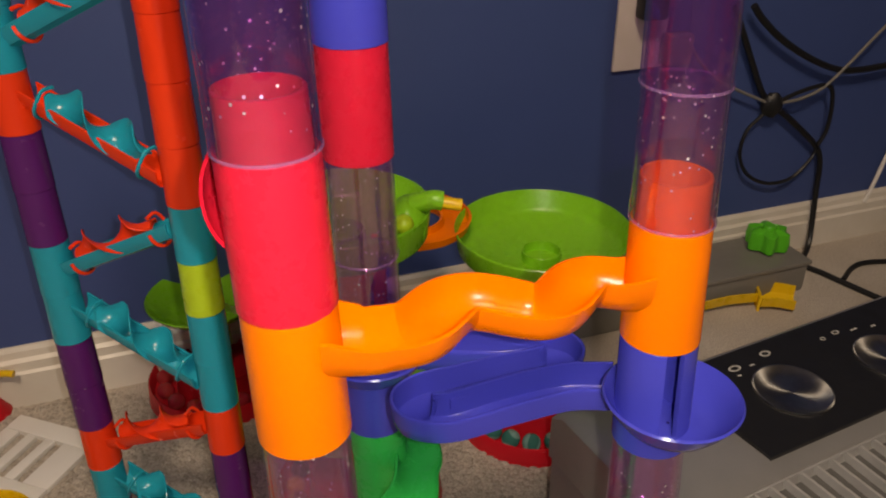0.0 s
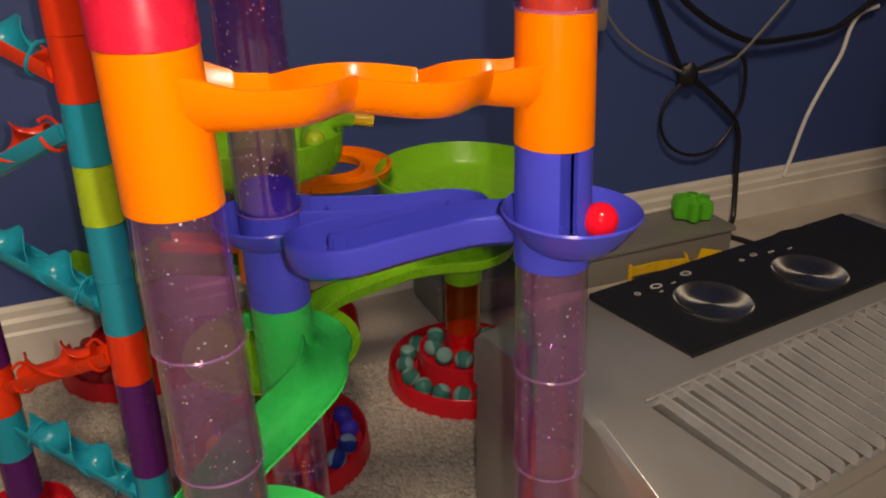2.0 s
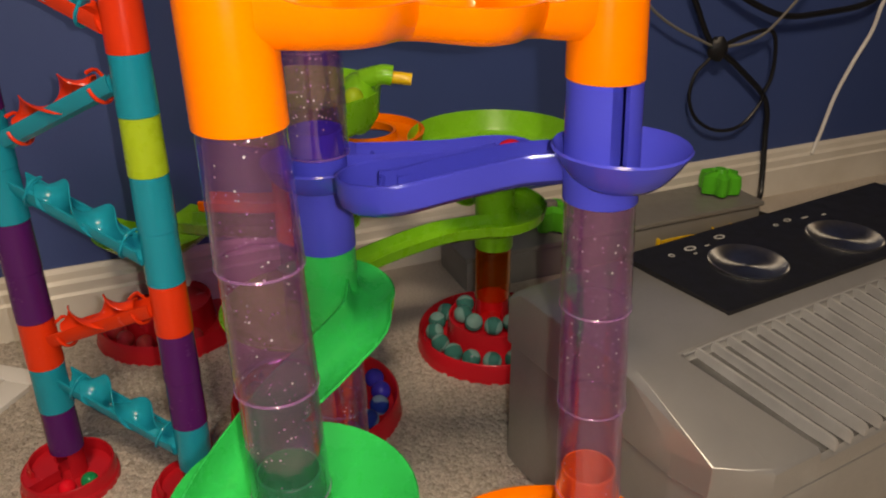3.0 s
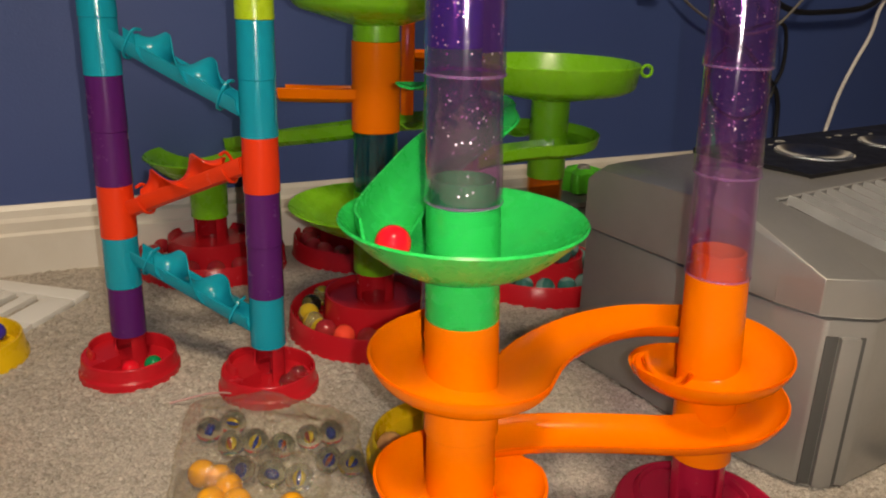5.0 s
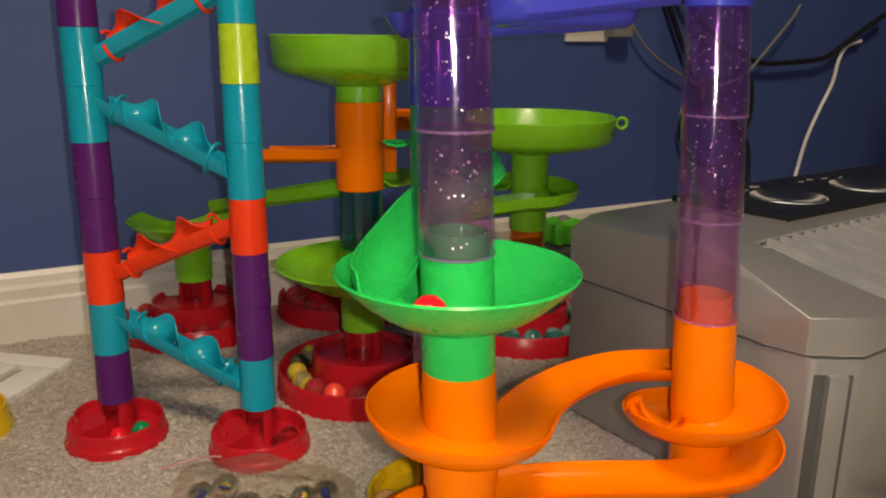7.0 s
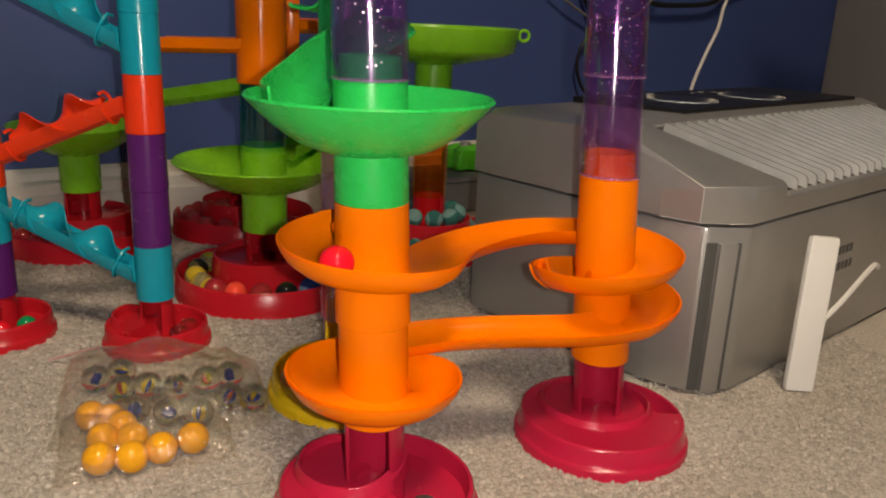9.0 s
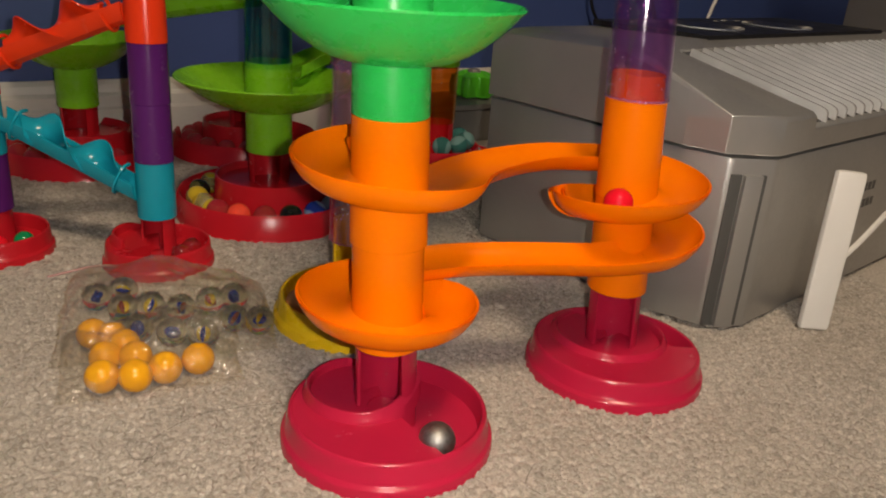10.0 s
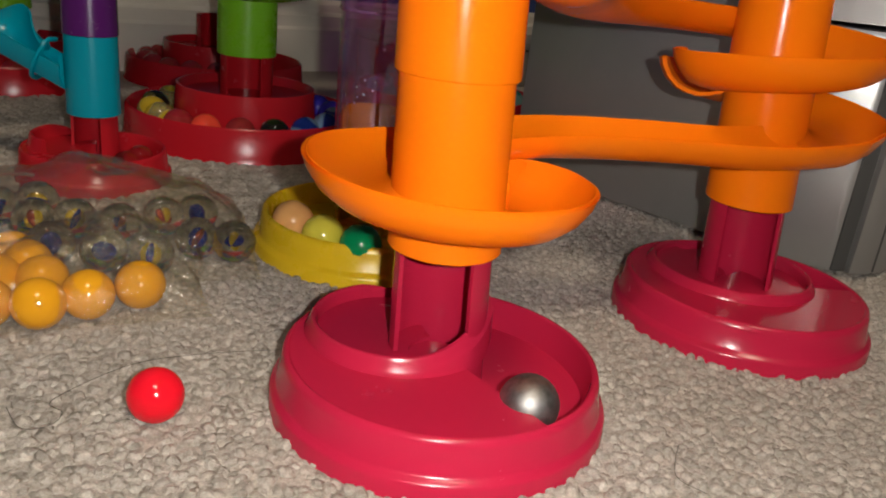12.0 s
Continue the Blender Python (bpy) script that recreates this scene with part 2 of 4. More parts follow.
def prism(outline, z0, z1, bevel=0.0):
    bm = bmesh.new()
    a = [bm.verts.new((x, y, z0)) for x, y in outline]
    f = bm.faces.new(a)
    r = bmesh.ops.extrude_face_region(bm, geom=[f])
    bmesh.ops.translate(bm, vec=(0, 0, z1 - z0), verts=[v for v in r["geom"] if isinstance(v, bmesh.types.BMVert)])
    if bevel:
        bmesh.ops.bevel(bm, geom=list(bm.edges), offset=bevel, segments=2, affect="EDGES", profile=0.6)
    return bm


def line(x0, y0, z0, x1, y1, z1):
    """The leaning axis of a tower, as a function of the height."""
    return lambda z: (x0 + (x1 - x0) * (z - z0) / (z1 - z0), y0 + (y1 - y0) * (z - z0) / (z1 - z0))


def shell(z0, z1, r0, r1, wall=0.0014):
    """The outline of a hollow tube with soft lips."""
    e = 0.0004
    return [(r0 - wall, z0), (r0 - e, z0), (r0, z0 + e), (r1, z1 - e), (r1 - e, z1), (r1 - wall, z1)]


def bowl(r0, r1, depth, thick=0.0016, k=7, power=2.0, flat=0.25):
    """The outline of a dish from the tube's skin r0 to the rim r1; its rim lies at height 0."""
    top, low = [], []
    for i in range(k + 1):
        u = i / k
        r = r0 + (r1 - r0) * u
        z = -depth + depth * max(0.0, (u - flat) / (1 - flat)) ** power
        top.append((r, z))
        low.append((r + thick * 0.55 * u, z - thick * (1.15 - 0.5 * u)))
    return top + low[::-1]


# ---- room ----
WANG = 20.3
WX, WY = 0.0, 0.966
wall_m = pose(WX, WY, 0, 0, 0, WANG)


def in_wall(bm):
    bm.transform(wall_m)
    return bm


tagged(part("wall_back", in_wall(box(-2.2, 0, 0, 2.6, 0.1, 2.4)), WALL, smooth=False), "navy blue painted wall behind the toys", "wall", kind="structure")
tagged(part("wall_left", in_wall(box(-2.3, -3.2, 0, -2.2, 0.1, 2.4)), WALL, smooth=False), "plain navy blue painted wall", "wall", kind="structure")
tagged(part("wall_right", in_wall(box(2.6, -3.2, 0, 2.7, 0.1, 2.4)), WALL, smooth=False), "plain navy blue painted wall", "wall", kind="structure")
tagged(part("wall_front", in_wall(box(-2.3, -3.3, 0, 2.7, -3.2, 2.4)), WALL, smooth=False), "plain navy blue painted wall", "wall", kind="structure")
tagged(part("ceiling", in_wall(box(-2.3, -3.3, 2.4, 2.7, 0.1, 2.5)), TRIM, smooth=False), "plain white ceiling", "ceiling", kind="structure")
floor_bm = in_wall(box(-2.3, -3.3, -0.1, 2.7, 0.1, 0))
floor = tagged(part("floor", floor_bm, CARPET, smooth=False), "beige looped pile carpet", "carpet", kind="structure")


def baseboard():
    prof = [(0, 0), (-0.014, 0), (-0.014, 0.044), (-0.011, 0.047), (-0.011, 0.058), (-0.007, 0.062), (-0.006, 0.07), (-0.003, 0.075), (0, 0.075)]
    bm = bmesh.new()
    ends = []
    for x in (-2.2, 2.6):
        ends.append([bm.verts.new((x, y - 0.0005, z)) for y, z in prof])
    for j in range(len(prof)):
        k = (j + 1) % len(prof)
        bm.faces.new((ends[0][j], ends[0][k], ends[1][k], ends[1][j]))
    bm.faces.new(ends[0]), bm.faces.new(ends[1])
    tagged(part("baseboard", in_wall(bm), TRIM, smooth=False), "white moulded wooden baseboard along the wall", "baseboard", kind="structure")


baseboard()


def carpet_pile():
    """Short rounded loops of the pile on the stretch of carpet nearest the toys."""
    rng = np.random.default_rng(4)
    verts, faces = [], []
    sides = 6
    ring = np.array([(math.cos(2 * math.pi * k / sides), math.sin(2 * math.pi * k / sides)) for k in range(sides)])
    base = np.vstack([np.c_[ring, np.zeros(sides)], np.c_[ring * 0.72, np.full(sides, 0.72)], [(0, 0, 1.0)]])
    tri = []
    for k in range(sides):
        q = (k + 1) % sides
        tri += [(k, q, sides + q), (k, sides + q, sides + k), (sides + k, sides + q, 2 * sides)]
    tri, m = np.array(tri), len(base)
    n = 0
    for x0, x1, y0, y1, step in ((-0.42, 0.42, 0.1, 0.5, 0.0031), (-0.5, 0.3, 0.5, 0.8, 0.0046)):
        gx, gy = np.meshgrid(np.arange(x0, x1, step), np.arange(y0, y1, step))
        c = np.stack([gx.ravel(), gy.ravel()], 1) + rng.uniform(-0.5, 0.5, (gx.size, 2)) * step
        k = len(c)
        r = rng.uniform(0.62, 0.98, (k, 1)) * step
        wide = rng.uniform(0.75, 1.0, (k, 1))
        h = rng.uniform(0.0008, 0.0032, (k, 1))
        turn = rng.uniform(0, 6.28, (k, 1))
        lean = rng.uniform(-0.75, 0.75, (k, 2)) * step
        a, b, up = base[:, 0][None] * r, base[:, 1][None] * r * wide, base[:, 2][None]
        v = np.zeros((k, m, 3))
        v[:, :, 0] = c[:, 0:1] + a * np.cos(turn) - b * np.sin(turn) + up * lean[:, 0:1]
        v[:, :, 1] = c[:, 1:2] + a * np.sin(turn) + b * np.cos(turn) + up * lean[:, 1:2]
        v[:, :, 2] = -0.0008 + up * h
        verts.append(v.reshape(-1, 3))
        faces.append((tri[None] + m * np.arange(k)[:, None, None] + n).reshape(-1, 3))
        n += m * k
    me = bpy.data.meshes.new("carpet_pile")
    me.from_pydata(np.vstack(verts).tolist(), [], np.vstack(faces).tolist())
    me.materials.append(CARPET)
    me.polygons.foreach_set("use_smooth", [True] * len(me.polygons))
    tagged(new("carpet_pile", me), "short beige looped tufts of the carpet", "carpet", kind="stuff")


carpet_pile()

# ---- the large marble run ----
A = line(-0.025, 0.297, 0.052, -0.035, 0.3065, 0.451)
B = line(0.127, 0.350, 0.052, 0.1155, 0.372, 0.452)
D = line(-0.0205, 0.441, 0.1, -0.024, 0.441, 0.45)
M, Z0, RT = 0.0571, 0.052, 0.018


def lev(n):
    return Z0 + M * n


run = thing("marble_run", -0.027, 0.297, 0, "tall plastic marble run of stacked orange, green and clear tubes", "marble run")


def pipe(parent, axis, z0, z1, material, name="tube", r0=RT, r1=RT - 0.0006, label=""):
    ob = part(name, revolve(shell(z0, z1, r0, r1), axis=axis), material, parent, label)
    if material == CLEARP:
        part("collar", revolve(shell(z0, z0 + 0.0014, r0 + 0.0004, r0 + 0.0004, 0.0005), axis=axis), RINGP, ob)
    return ob


def plug(parent, axis, z, material, r=RT - 0.0026, h=0.011):
    return part("spigot", revolve(shell(z - 0.002, z + h, r, r - 0.0004), axis=axis, n=32), material, parent)


def tower_base(parent, axis, material, r=0.0545, top=0.053, rt=0.016, name="base", window=242, ring=(100, 336), k=0.54, off=(-0.21, 0.28), shelf=(96, 292), back=-0.005, rise=0.0, wall=0.0245):
    """A round foot with a flat shelf, a raised ring round the exit and a stem that is cut open."""
    prof = [(0.0, 0.006), (r * 0.62, 0.006), (r * 0.86, 0.0068), (r * 0.88, 0.016), (r * 0.888, 0.0177), (r * 0.9, 0.0182), (r * 0.915, 0.0181), (r * 0.928, 0.0174), (r * 0.938, 0.0155),
            (r * 0.955, 0.0078), (r * 0.97, 0.0068), (r * 0.99, 0.0062), (r, 0.005), (r * 1.005, 0.0), (0.0, 0.0)]
    ax, ay = axis(0)[0], axis(0)[1] + back
    foot = part(name, revolve(prof, n=72, axis=lambda z: (ax, ay)), material, parent)
    if shelf:
        part("shelf", revolve([(r * 0.2, 0.007), (r * 0.2, 0.0172), (r * 0.87, 0.0176), (r * 0.892, 0.0177), (r * 0.9, 0.007)], *shelf, 56, axis=lambda z: (ax, ay)), material, foot)
    if ring:
        ox, oy = ax + off[0] * r, ay + off[1] * r
        k = k * r
        a0, a1 = ring
        h = wall
        prof = [(k - 0.003, 0.007), (k - 0.0025, h - 0.0016), (k - 0.0021, h - 0.0005), (k - 0.0014, h), (k - 0.0006, h - 0.0003), (k, h - 0.0013), (k + 0.0008, 0.0188), (k + 0.0016, 0.0178), (k + 0.002, 0.008)]
        part("raised_ring", revolve(prof, a0, a1, 56, axis=lambda z: (ox, oy), lift=lambda a: -0.008 * max(0.0, 1 - (a - a0) / 50) ** 2 + rise * max(0.0, 1 - (a1 - a) / 75) ** 1.6), material, foot)
        part("tray_floor", revolve([(0.001, 0.0075), (0.001, 0.0158), (k - 0.002, 0.0158), (k - 0.002, 0.0075)], a0 + 1, a1 - 1, 40, axis=lambda z: (ox, oy)), material, foot)
    part("stem", revolve(shell(0.006, top + 0.012, rt, rt - 0.0006, 0.0016), window + 48, window + 312, 40, axis=axis), material, foot)
    return foot


def dish(parent, axis, z, r, depth, material, name="dish", a0=0, a1=360, lift=None, power=2.0, r0=RT - 0.001, flat=0.25, n=64):
    prof = [(a, b + z) for a, b in bowl(r0, r, depth, power=power, flat=flat)]
    return part(name, revolve(prof, a0, a1, n, axis=axis, lift=lift), material, parent)


WIDE = [(-0.0158, 0.019), (-0.0146, 0.011), (-0.0115, 0.005), (-0.007, 0.0012), (0, -0.0005), (0.007, 0.0012), (0.0115, 0.005), (0.0146, 0.011), (0.0158, 0.019)]
SHALLOW = [(-0.0166, 0.0128), (-0.0162, 0.0129), (-0.0152, 0.0095), (-0.0125, 0.0052), (-0.0085, 0.0018), (-0.004, 0.0002), (0, -0.0003), (0.004, 0.0002), (0.0085, 0.0018), (0.0125, 0.0052), (0.0152, 0.0095), (0.0162, 0.0129), (0.0166, 0.0128)]


def arc(axis, a0, a1, z0, z1, r=0.0288, step=15):
    """Points round a tower, from a0 to a1 degrees, falling from z0 to z1."""
    k = max(2, int(abs(a1 - a0) / step))
    out = []
    for i in range(k + 1):
        a, z = a0 + (a1 - a0) * i / k, z0 + (z1 - z0) * i / k
        x, y = axis(z)
        out.append((x + r * math.cos(radians(a)), y + r * math.sin(radians(a)), z))
    return out


def pan(parent, axis, z, r, wall, material, name="pan", drop=0.008):
    """A round pan with a steep side; its rim lies at z."""
    t = 0.0018
    ax = axis(z)
    prof = [(0.001, z - wall - drop), (r * 0.3, z - wall - drop * 0.95), (r * 0.86, z - wall - drop * 0.12), (r * 0.93, z - wall + 0.004), (r - t, z - 0.001), (r - t * 0.5, z), (r, z - 0.001),
            (r * 0.965, z - wall + 0.001), (r * 0.94, z - wall - t), (r * 0.86, z - wall - drop * 0.25 - t), (r * 0.3, z - wall - drop - t), (0.001, z - wall - drop - 1.5 * t)]
    return part(name, revolve(prof, n=64, axis=lambda q: ax), material, parent)


def large_run():
    # tower nearest the lens
    tower_base(run, A, CRIMSON, ring=(62, 336), rise=0.0135, wall=0.0228)
    pipe(run, A, lev(0), lev(1), ORANGE)
    pipe(run, A, lev(1) - 0.004, lev(2), ORANGE, r0=RT + 0.0008, r1=RT)
    pipe(run, A, lev(2), lev(3), GREEN)
    plug(run, A, lev(3), GREEN)
    dish(run, A, 0.2165, 0.0575, 0.0245, GREEN, power=1.75, flat=0.08)
    for i in (3, 4, 5):
        pipe(run, A, lev(i), lev(i + 1), CLEARP, r0=RT, r1=RT - 0.001)
    pipe(run, A, lev(6), lev(7), ORANGE)
    pipe(run, A, lev(7), lev(8), RED)
    plug(run, A, lev(8), RED, h=0.02)
    ear = revolve([(0.001, 0.0), (0.014, 0.002), (0.021, 0.008), (0.0225, 0.008), (0.0155, 0.0), (0.001, -0.002)], n=32)
    ear.transform(Matrix.Translation((A(0.48)[0] - 0.0185, A(0.48)[1] + 0.018, 0.484)) @ pose(0, 0, 0, 0, 74, -28))
    part("scoop", ear, RED, run)
    for i in (8, 9, 10):
        pipe(run, A, lev(i), lev(i + 1), CLEARP)
    # second tower
    tower_base(run, B, CRIMSON, window=250, ring=(75, 385), k=0.64, off=(0.0, 0.2), shelf=(100, 345), wall=0.0212)
    pipe(run, B, lev(0), lev(1), ORANGE)
    pipe(run, B, lev(1), lev(2), ORANGE)
    plug(run, B, lev(2), ORANGE, h=0.014)
    for i in (2, 3, 4):
        pipe(run, B, lev(i), lev(i + 1), CLEARP, r1=RT - 0.001)
    cx, cy = B(0.36)
    part("tube", revolve(shell(lev(5), lev(5) + 0.012, RT, RT), axis=B), BLUE, run)
    part("slotted_tube", revolve(shell(lev(5) + 0.01, lev(6), RT, RT - 0.0004, 0.003), -64, 268, 44, axis=B), BLUE, run)
    dish(run, lambda z: (cx + 0.0075, cy - 0.005), 0.3655, 0.0315, 0.0175, BLUE, "cup", r0=0.001, flat=0.5, power=1.6)
    pipe(run, B, lev(6), lev(7), ORANGE)
    plug(run, B, lev(7), ORANGE, h=0.02)
    for i in (7, 8, 9):
        pipe(run, B, lev(i), lev(i + 1), CLEARP)
    # chutes between the two towers
    upper = (arc(A, 68, 92, 0.1395, 0.1392, r=0.02) + arc(A, 105, 345, 0.139, 0.1285) + [(0.0135, 0.318, 0.1255), (0.032, 0.344, 0.1225), (0.058, 0.367, 0.1205), (0.088, 0.3805, 0.1195)]
             + arc(B, 105, -178, 0.1185, 0.0995) + arc(B, -192, -212, 0.0985, 0.0975, r=0.0215))
    part("spiral_chute", trough(upper, SHALLOW, n=200, tall=lambda u: 1 - 0.25 * math.exp(-((u - 0.47) / 0.09) ** 2)), ORANGE, run)
    lower = arc(B, -195, -445, 0.0955, 0.0765) + [(0.1, 0.3215, 0.0755), (0.06, 0.324, 0.0765), (0.02, 0.3265, 0.076), (-0.01, 0.327, 0.073)] + arc(A, 85, 372, 0.07, 0.0622, r=0.0275) + arc(A, 388, 412, 0.0618, 0.0615, r=0.0215)
    part("spiral_chute", trough(lower, SHALLOW, n=200, tall=lambda u: 1 - 0.25 * math.exp(-((u - 0.47) / 0.1) ** 4)), ORANGE, run)
    p0, p1 = np.array((*A(0.43), 0.4245)), np.array((*B(0.43), 0.4125))
    d = p1 - p0
    side = np.array((d[1], -d[0], 0)) / np.linalg.norm(d[:2])
    pts = [p0 + d * u + side * 0.0078 * min(1.0, (0.97 - u) / 0.15, 0.2 + u / 0.2) * math.cos(max(0.0, u - 0.25) * 2 * math.pi / 0.365) for u in np.linspace(0.055, 0.925, 25)]
    part("zigzag_track", trough(pts, [(a * 0.95, b * 0.8) for a, b in WIDE], n=110, ends=(0.98, 0.74), tall=lambda u: 1 + 0.34 * math.exp(-(u / 0.09) ** 2) + 0.3 * math.exp(-((1 - u) / 0.06) ** 2)), ORANGE, run)
    # three-lane serpentine: out along the front, back through the middle, out along the rear into the rear tower's cup
    gutter = [(-0.0118, 0.0154), (-0.0114, 0.0166), (-0.0106, 0.0169), (-0.0099, 0.0164), (-0.0096, 0.009), (-0.0086, 0.0035), (-0.005, 0.0004), (0, 0), (0.005, 0.0004), (0.0086, 0.0035), (0.0096, 0.009), (0.0099, 0.0164), (0.0106, 0.0169), (0.0114, 0.0166), (0.0118, 0.0154)]
    lane = [(0.104, 0.386, 0.3405), (0.08, 0.388, 0.338), (0.05, 0.381, 0.3345), (0.024, 0.3735, 0.331), (0.0085, 0.3755, 0.3295), (0.0035, 0.3845, 0.3285), (0.011, 0.3935, 0.328), (0.03, 0.4005, 0.328), (0.055, 0.4095, 0.3285), (0.073, 0.4155, 0.3285),
            (0.0835, 0.4225, 0.3285), (0.083, 0.4325, 0.3275), (0.072, 0.437, 0.3265), (0.05, 0.4355, 0.325), (0.02, 0.4395, 0.323), (-0.004, 0.4435, 0.3215)]
    part("serpentine_track", trough(lane, gutter, n=210, thick=0.0018), BLUE, run)
    arch = [(-0.0046, -0.0075), (-0.0042, -0.0015), (-0.0025, 0), (0.0025, 0), (0.0042, -0.0015), (0.0046, -0.0075)]
    part("lane_divider", trough([(0.021, 0.3858, 0.3452), (0.045, 0.3948, 0.3465), (0.066, 0.4015, 0.3475), (0.084, 0.4035, 0.348)], arch, n=30), BLUE, run)
    dish(run, D, 0.3345, 0.0315, 0.0135, BLUE, "cup", power=1.8, flat=0.2)
    # rear tower
    tower_base(run, D, YELLOW, r=0.0555, ring=None, shelf=None, back=-0.011)
    pipe(run, D, lev(0), lev(1), CLEARP)
    pipe(run, D, lev(1), lev(2), CLEARP)
    pipe(run, D, lev(2), lev(3), CLEARP)
    pipe(run, D, lev(3), lev(4), GREEN)
    slide = arc(D, 150, -20, 0.254, 0.245) + [(0.003, 0.406, 0.2405), (-0.016, 0.381, 0.231), (-0.036, 0.359, 0.2215), (-0.05, 0.337, 0.212), (-0.0605, 0.315, 0.2055), (-0.065, 0.296, 0.2028), (-0.063, 0.284, 0.2022)]
    part("spiral_chute", trough(slide, [(a * (0.68 if a < 0 else 1), b * (0.12 if a < 0 else 1)) for a, b in WIDE], n=120, ends=(1, 0.82)), GREEN, run)
    pipe(run, D, lev(4), lev(5), BLUE)
    plug(run, D, lev(5), BLUE, h=0.014)
    pipe(run, D, lev(5), lev(6), CLEARP)
    pipe(run, D, lev(6), lev(7), CLEARP)
    pipe(run, D, lev(7), lev(8), RED)
    pipe(run, D, lev(8), lev(9), BLUE)
    pipe(run, D, lev(9), lev(10), CLEARP)


large_run()

# ---- the ladder-shaped marble run ----
LR = line(-0.1545, 0.541, 0.035, -0.1555, 0.553, 0.329)
LL = line(-0.2725, 0.571, 0.032, -0.2735, 0.579, 0.244)
m2, r2 = 0.042, 0.0141
ladder = thing("ladder_marble_run", -0.154, 0.541, 0, "narrow turquoise, scarlet and purple marble run with screw chutes", "marble run")


def screw_chute(a, b, body, screw):
    """A sloping half-pipe with a twisted blade lying in it and two clips that hold the blade."""
    a, b = np.array(a), np.array(b)
    u = [(-0.0085, 0.006), (-0.0082, 0.0), (-0.006, -0.005), (0, -0.0075), (0.006, -0.005), (0.0082, 0.0), (0.0085, 0.006)]
    ch = part("chute", trough([a + (b - a) * t for t in (0, 0.33, 0.66, 1)], u, n=16), body, ladder)
    d = (b - a) / np.linalg.norm(b - a)
    s = np.cross(d, (0, 0, 1))
    s /= np.linalg.norm(s)
    up = np.cross(s, d)
    bm = bmesh.new()
    rows = []
    for i in range(81):
        t = 0.14 + 0.72 * i / 80
        ang = -2 * math.pi * 1.0 * i / 80 + 0.35
        c = a + (b - a) * t + up * 0.0075
        e = math.cos(ang) * s + math.sin(ang) * up
        f = np.cross(d, e)
        w = 0.0138 * min(1, 0.35 + 5 * min(i, 80 - i) / 80)
        rows.append([bm.verts.new(c + e * r + f * h) for r, h in ((-w, -0.0006), (-w * 0.5, -0.0022), (0, -0.003), (w * 0.5, -0.0022), (w, -0.0006), (w, 0.0008), (w * 0.5, -0.0008), (0, -0.0014), (-w * 0.5, -0.0008), (-w, 0.0008))])
    for p, q in zip(rows, rows[1:]):
        for j in range(10):
            bm.faces.new((p[j], p[(j + 1) % 10], q[(j + 1) % 10], q[j]))
    bm.faces.new(rows[0]), bm.faces.new(rows[-1])
    part("screw", bm, screw, ch)
    for t in (0.13, 0.87):
        c = a + (b - a) * t + up * 0.0005
        part("clip", tube([c + 0.0105 * (math.cos(q) * s + math.sin(q) * up) for q in np.linspace(-math.pi - 0.2, 0.2, 9)] + [c + up * 0.012 + s * 0.006, c + up * 0.012 - s * 0.004], 0.0014, 28, 6), screw, ch)


def ladder_run():
    z = 0.035
    for n, c in ((1, TEAL), (1, PURPLE), (1, PURPLE), (1, SCARLET), (1, TEAL), (1, TEAL), (1, YLIME), (1, TEAL), (1, SCARLET), (1, SCARLET), (1, SCARLET), (1, SCARLET), (1, TEAL)):
        pipe(ladder, LR, z, z + m2 * n, c, r0=r2, r1=r2 - 0.0005)
        z += m2 * n
    z = 0.032
    for c in (PURPLE, TEAL, SCARLET, PURPLE, PURPLE, TEAL, TEAL, PURPLE, PURPLE, SCARLET, TEAL, TEAL):
        pipe(ladder, LL, z, z + m2, c, r0=r2, r1=r2 - 0.0005)
        z += m2
    tower_base(ladder, LR, BASERED, r=0.04, top=0.034, rt=0.0125, ring=(95, 230), k=0.66, off=(-0.16, 0.1), shelf=(92, 231))
    tower_base(ladder, LL, BASERED, r=0.04, top=0.031, rt=0.0125, ring=(95, 230), k=0.66, off=(-0.16, 0.1), shelf=(92, 231))

    def at(axis, z, dx):
        x, y = axis(z)
        return (x + dx, y, z)
    screw_chute(at(LL, 0.1, 0.012), at(LR, 0.055, -0.012), TEAL, TEAL)
    screw_chute(at(LR, 0.182, -0.012), at(LL, 0.14, 0.012), SCARLET, SCARLET)
    screw_chute(at(LL, 0.27, 0.012), at(LR, 0.225, -0.012), TEAL, TEAL)
    screw_chute(at(LR, 0.352, -0.012), at(LL, 0.305, 0.012), TEAL, SCARLET)
    screw_chute(at(LL, 0.435, 0.012), at(LR, 0.39, -0.012), SCARLET, TEAL)
    screw_chute(at(LR, 0.52, -0.012), at(LL, 0.475, 0.012), TEAL, SCARLET)


ladder_run()

# ---- the lime marble run behind ----
C = line(-0.068, 0.651, 0.0, -0.068, 0.651, 0.3)
E = line(0.114, 0.768, 0.0, 0.114, 0.768, 0.3)
F = line(-0.252, 0.821, 0.0, -0.252, 0.821, 0.3)
G = line(-0.085, 0.87, 0.0, -0.085, 0.87, 0.3)
r3 = 0.02
lime = thing("lime_marble_run", -0.068, 0.651, 0, "lime green, orange and red plastic marble run standing by the wall", "marble run")


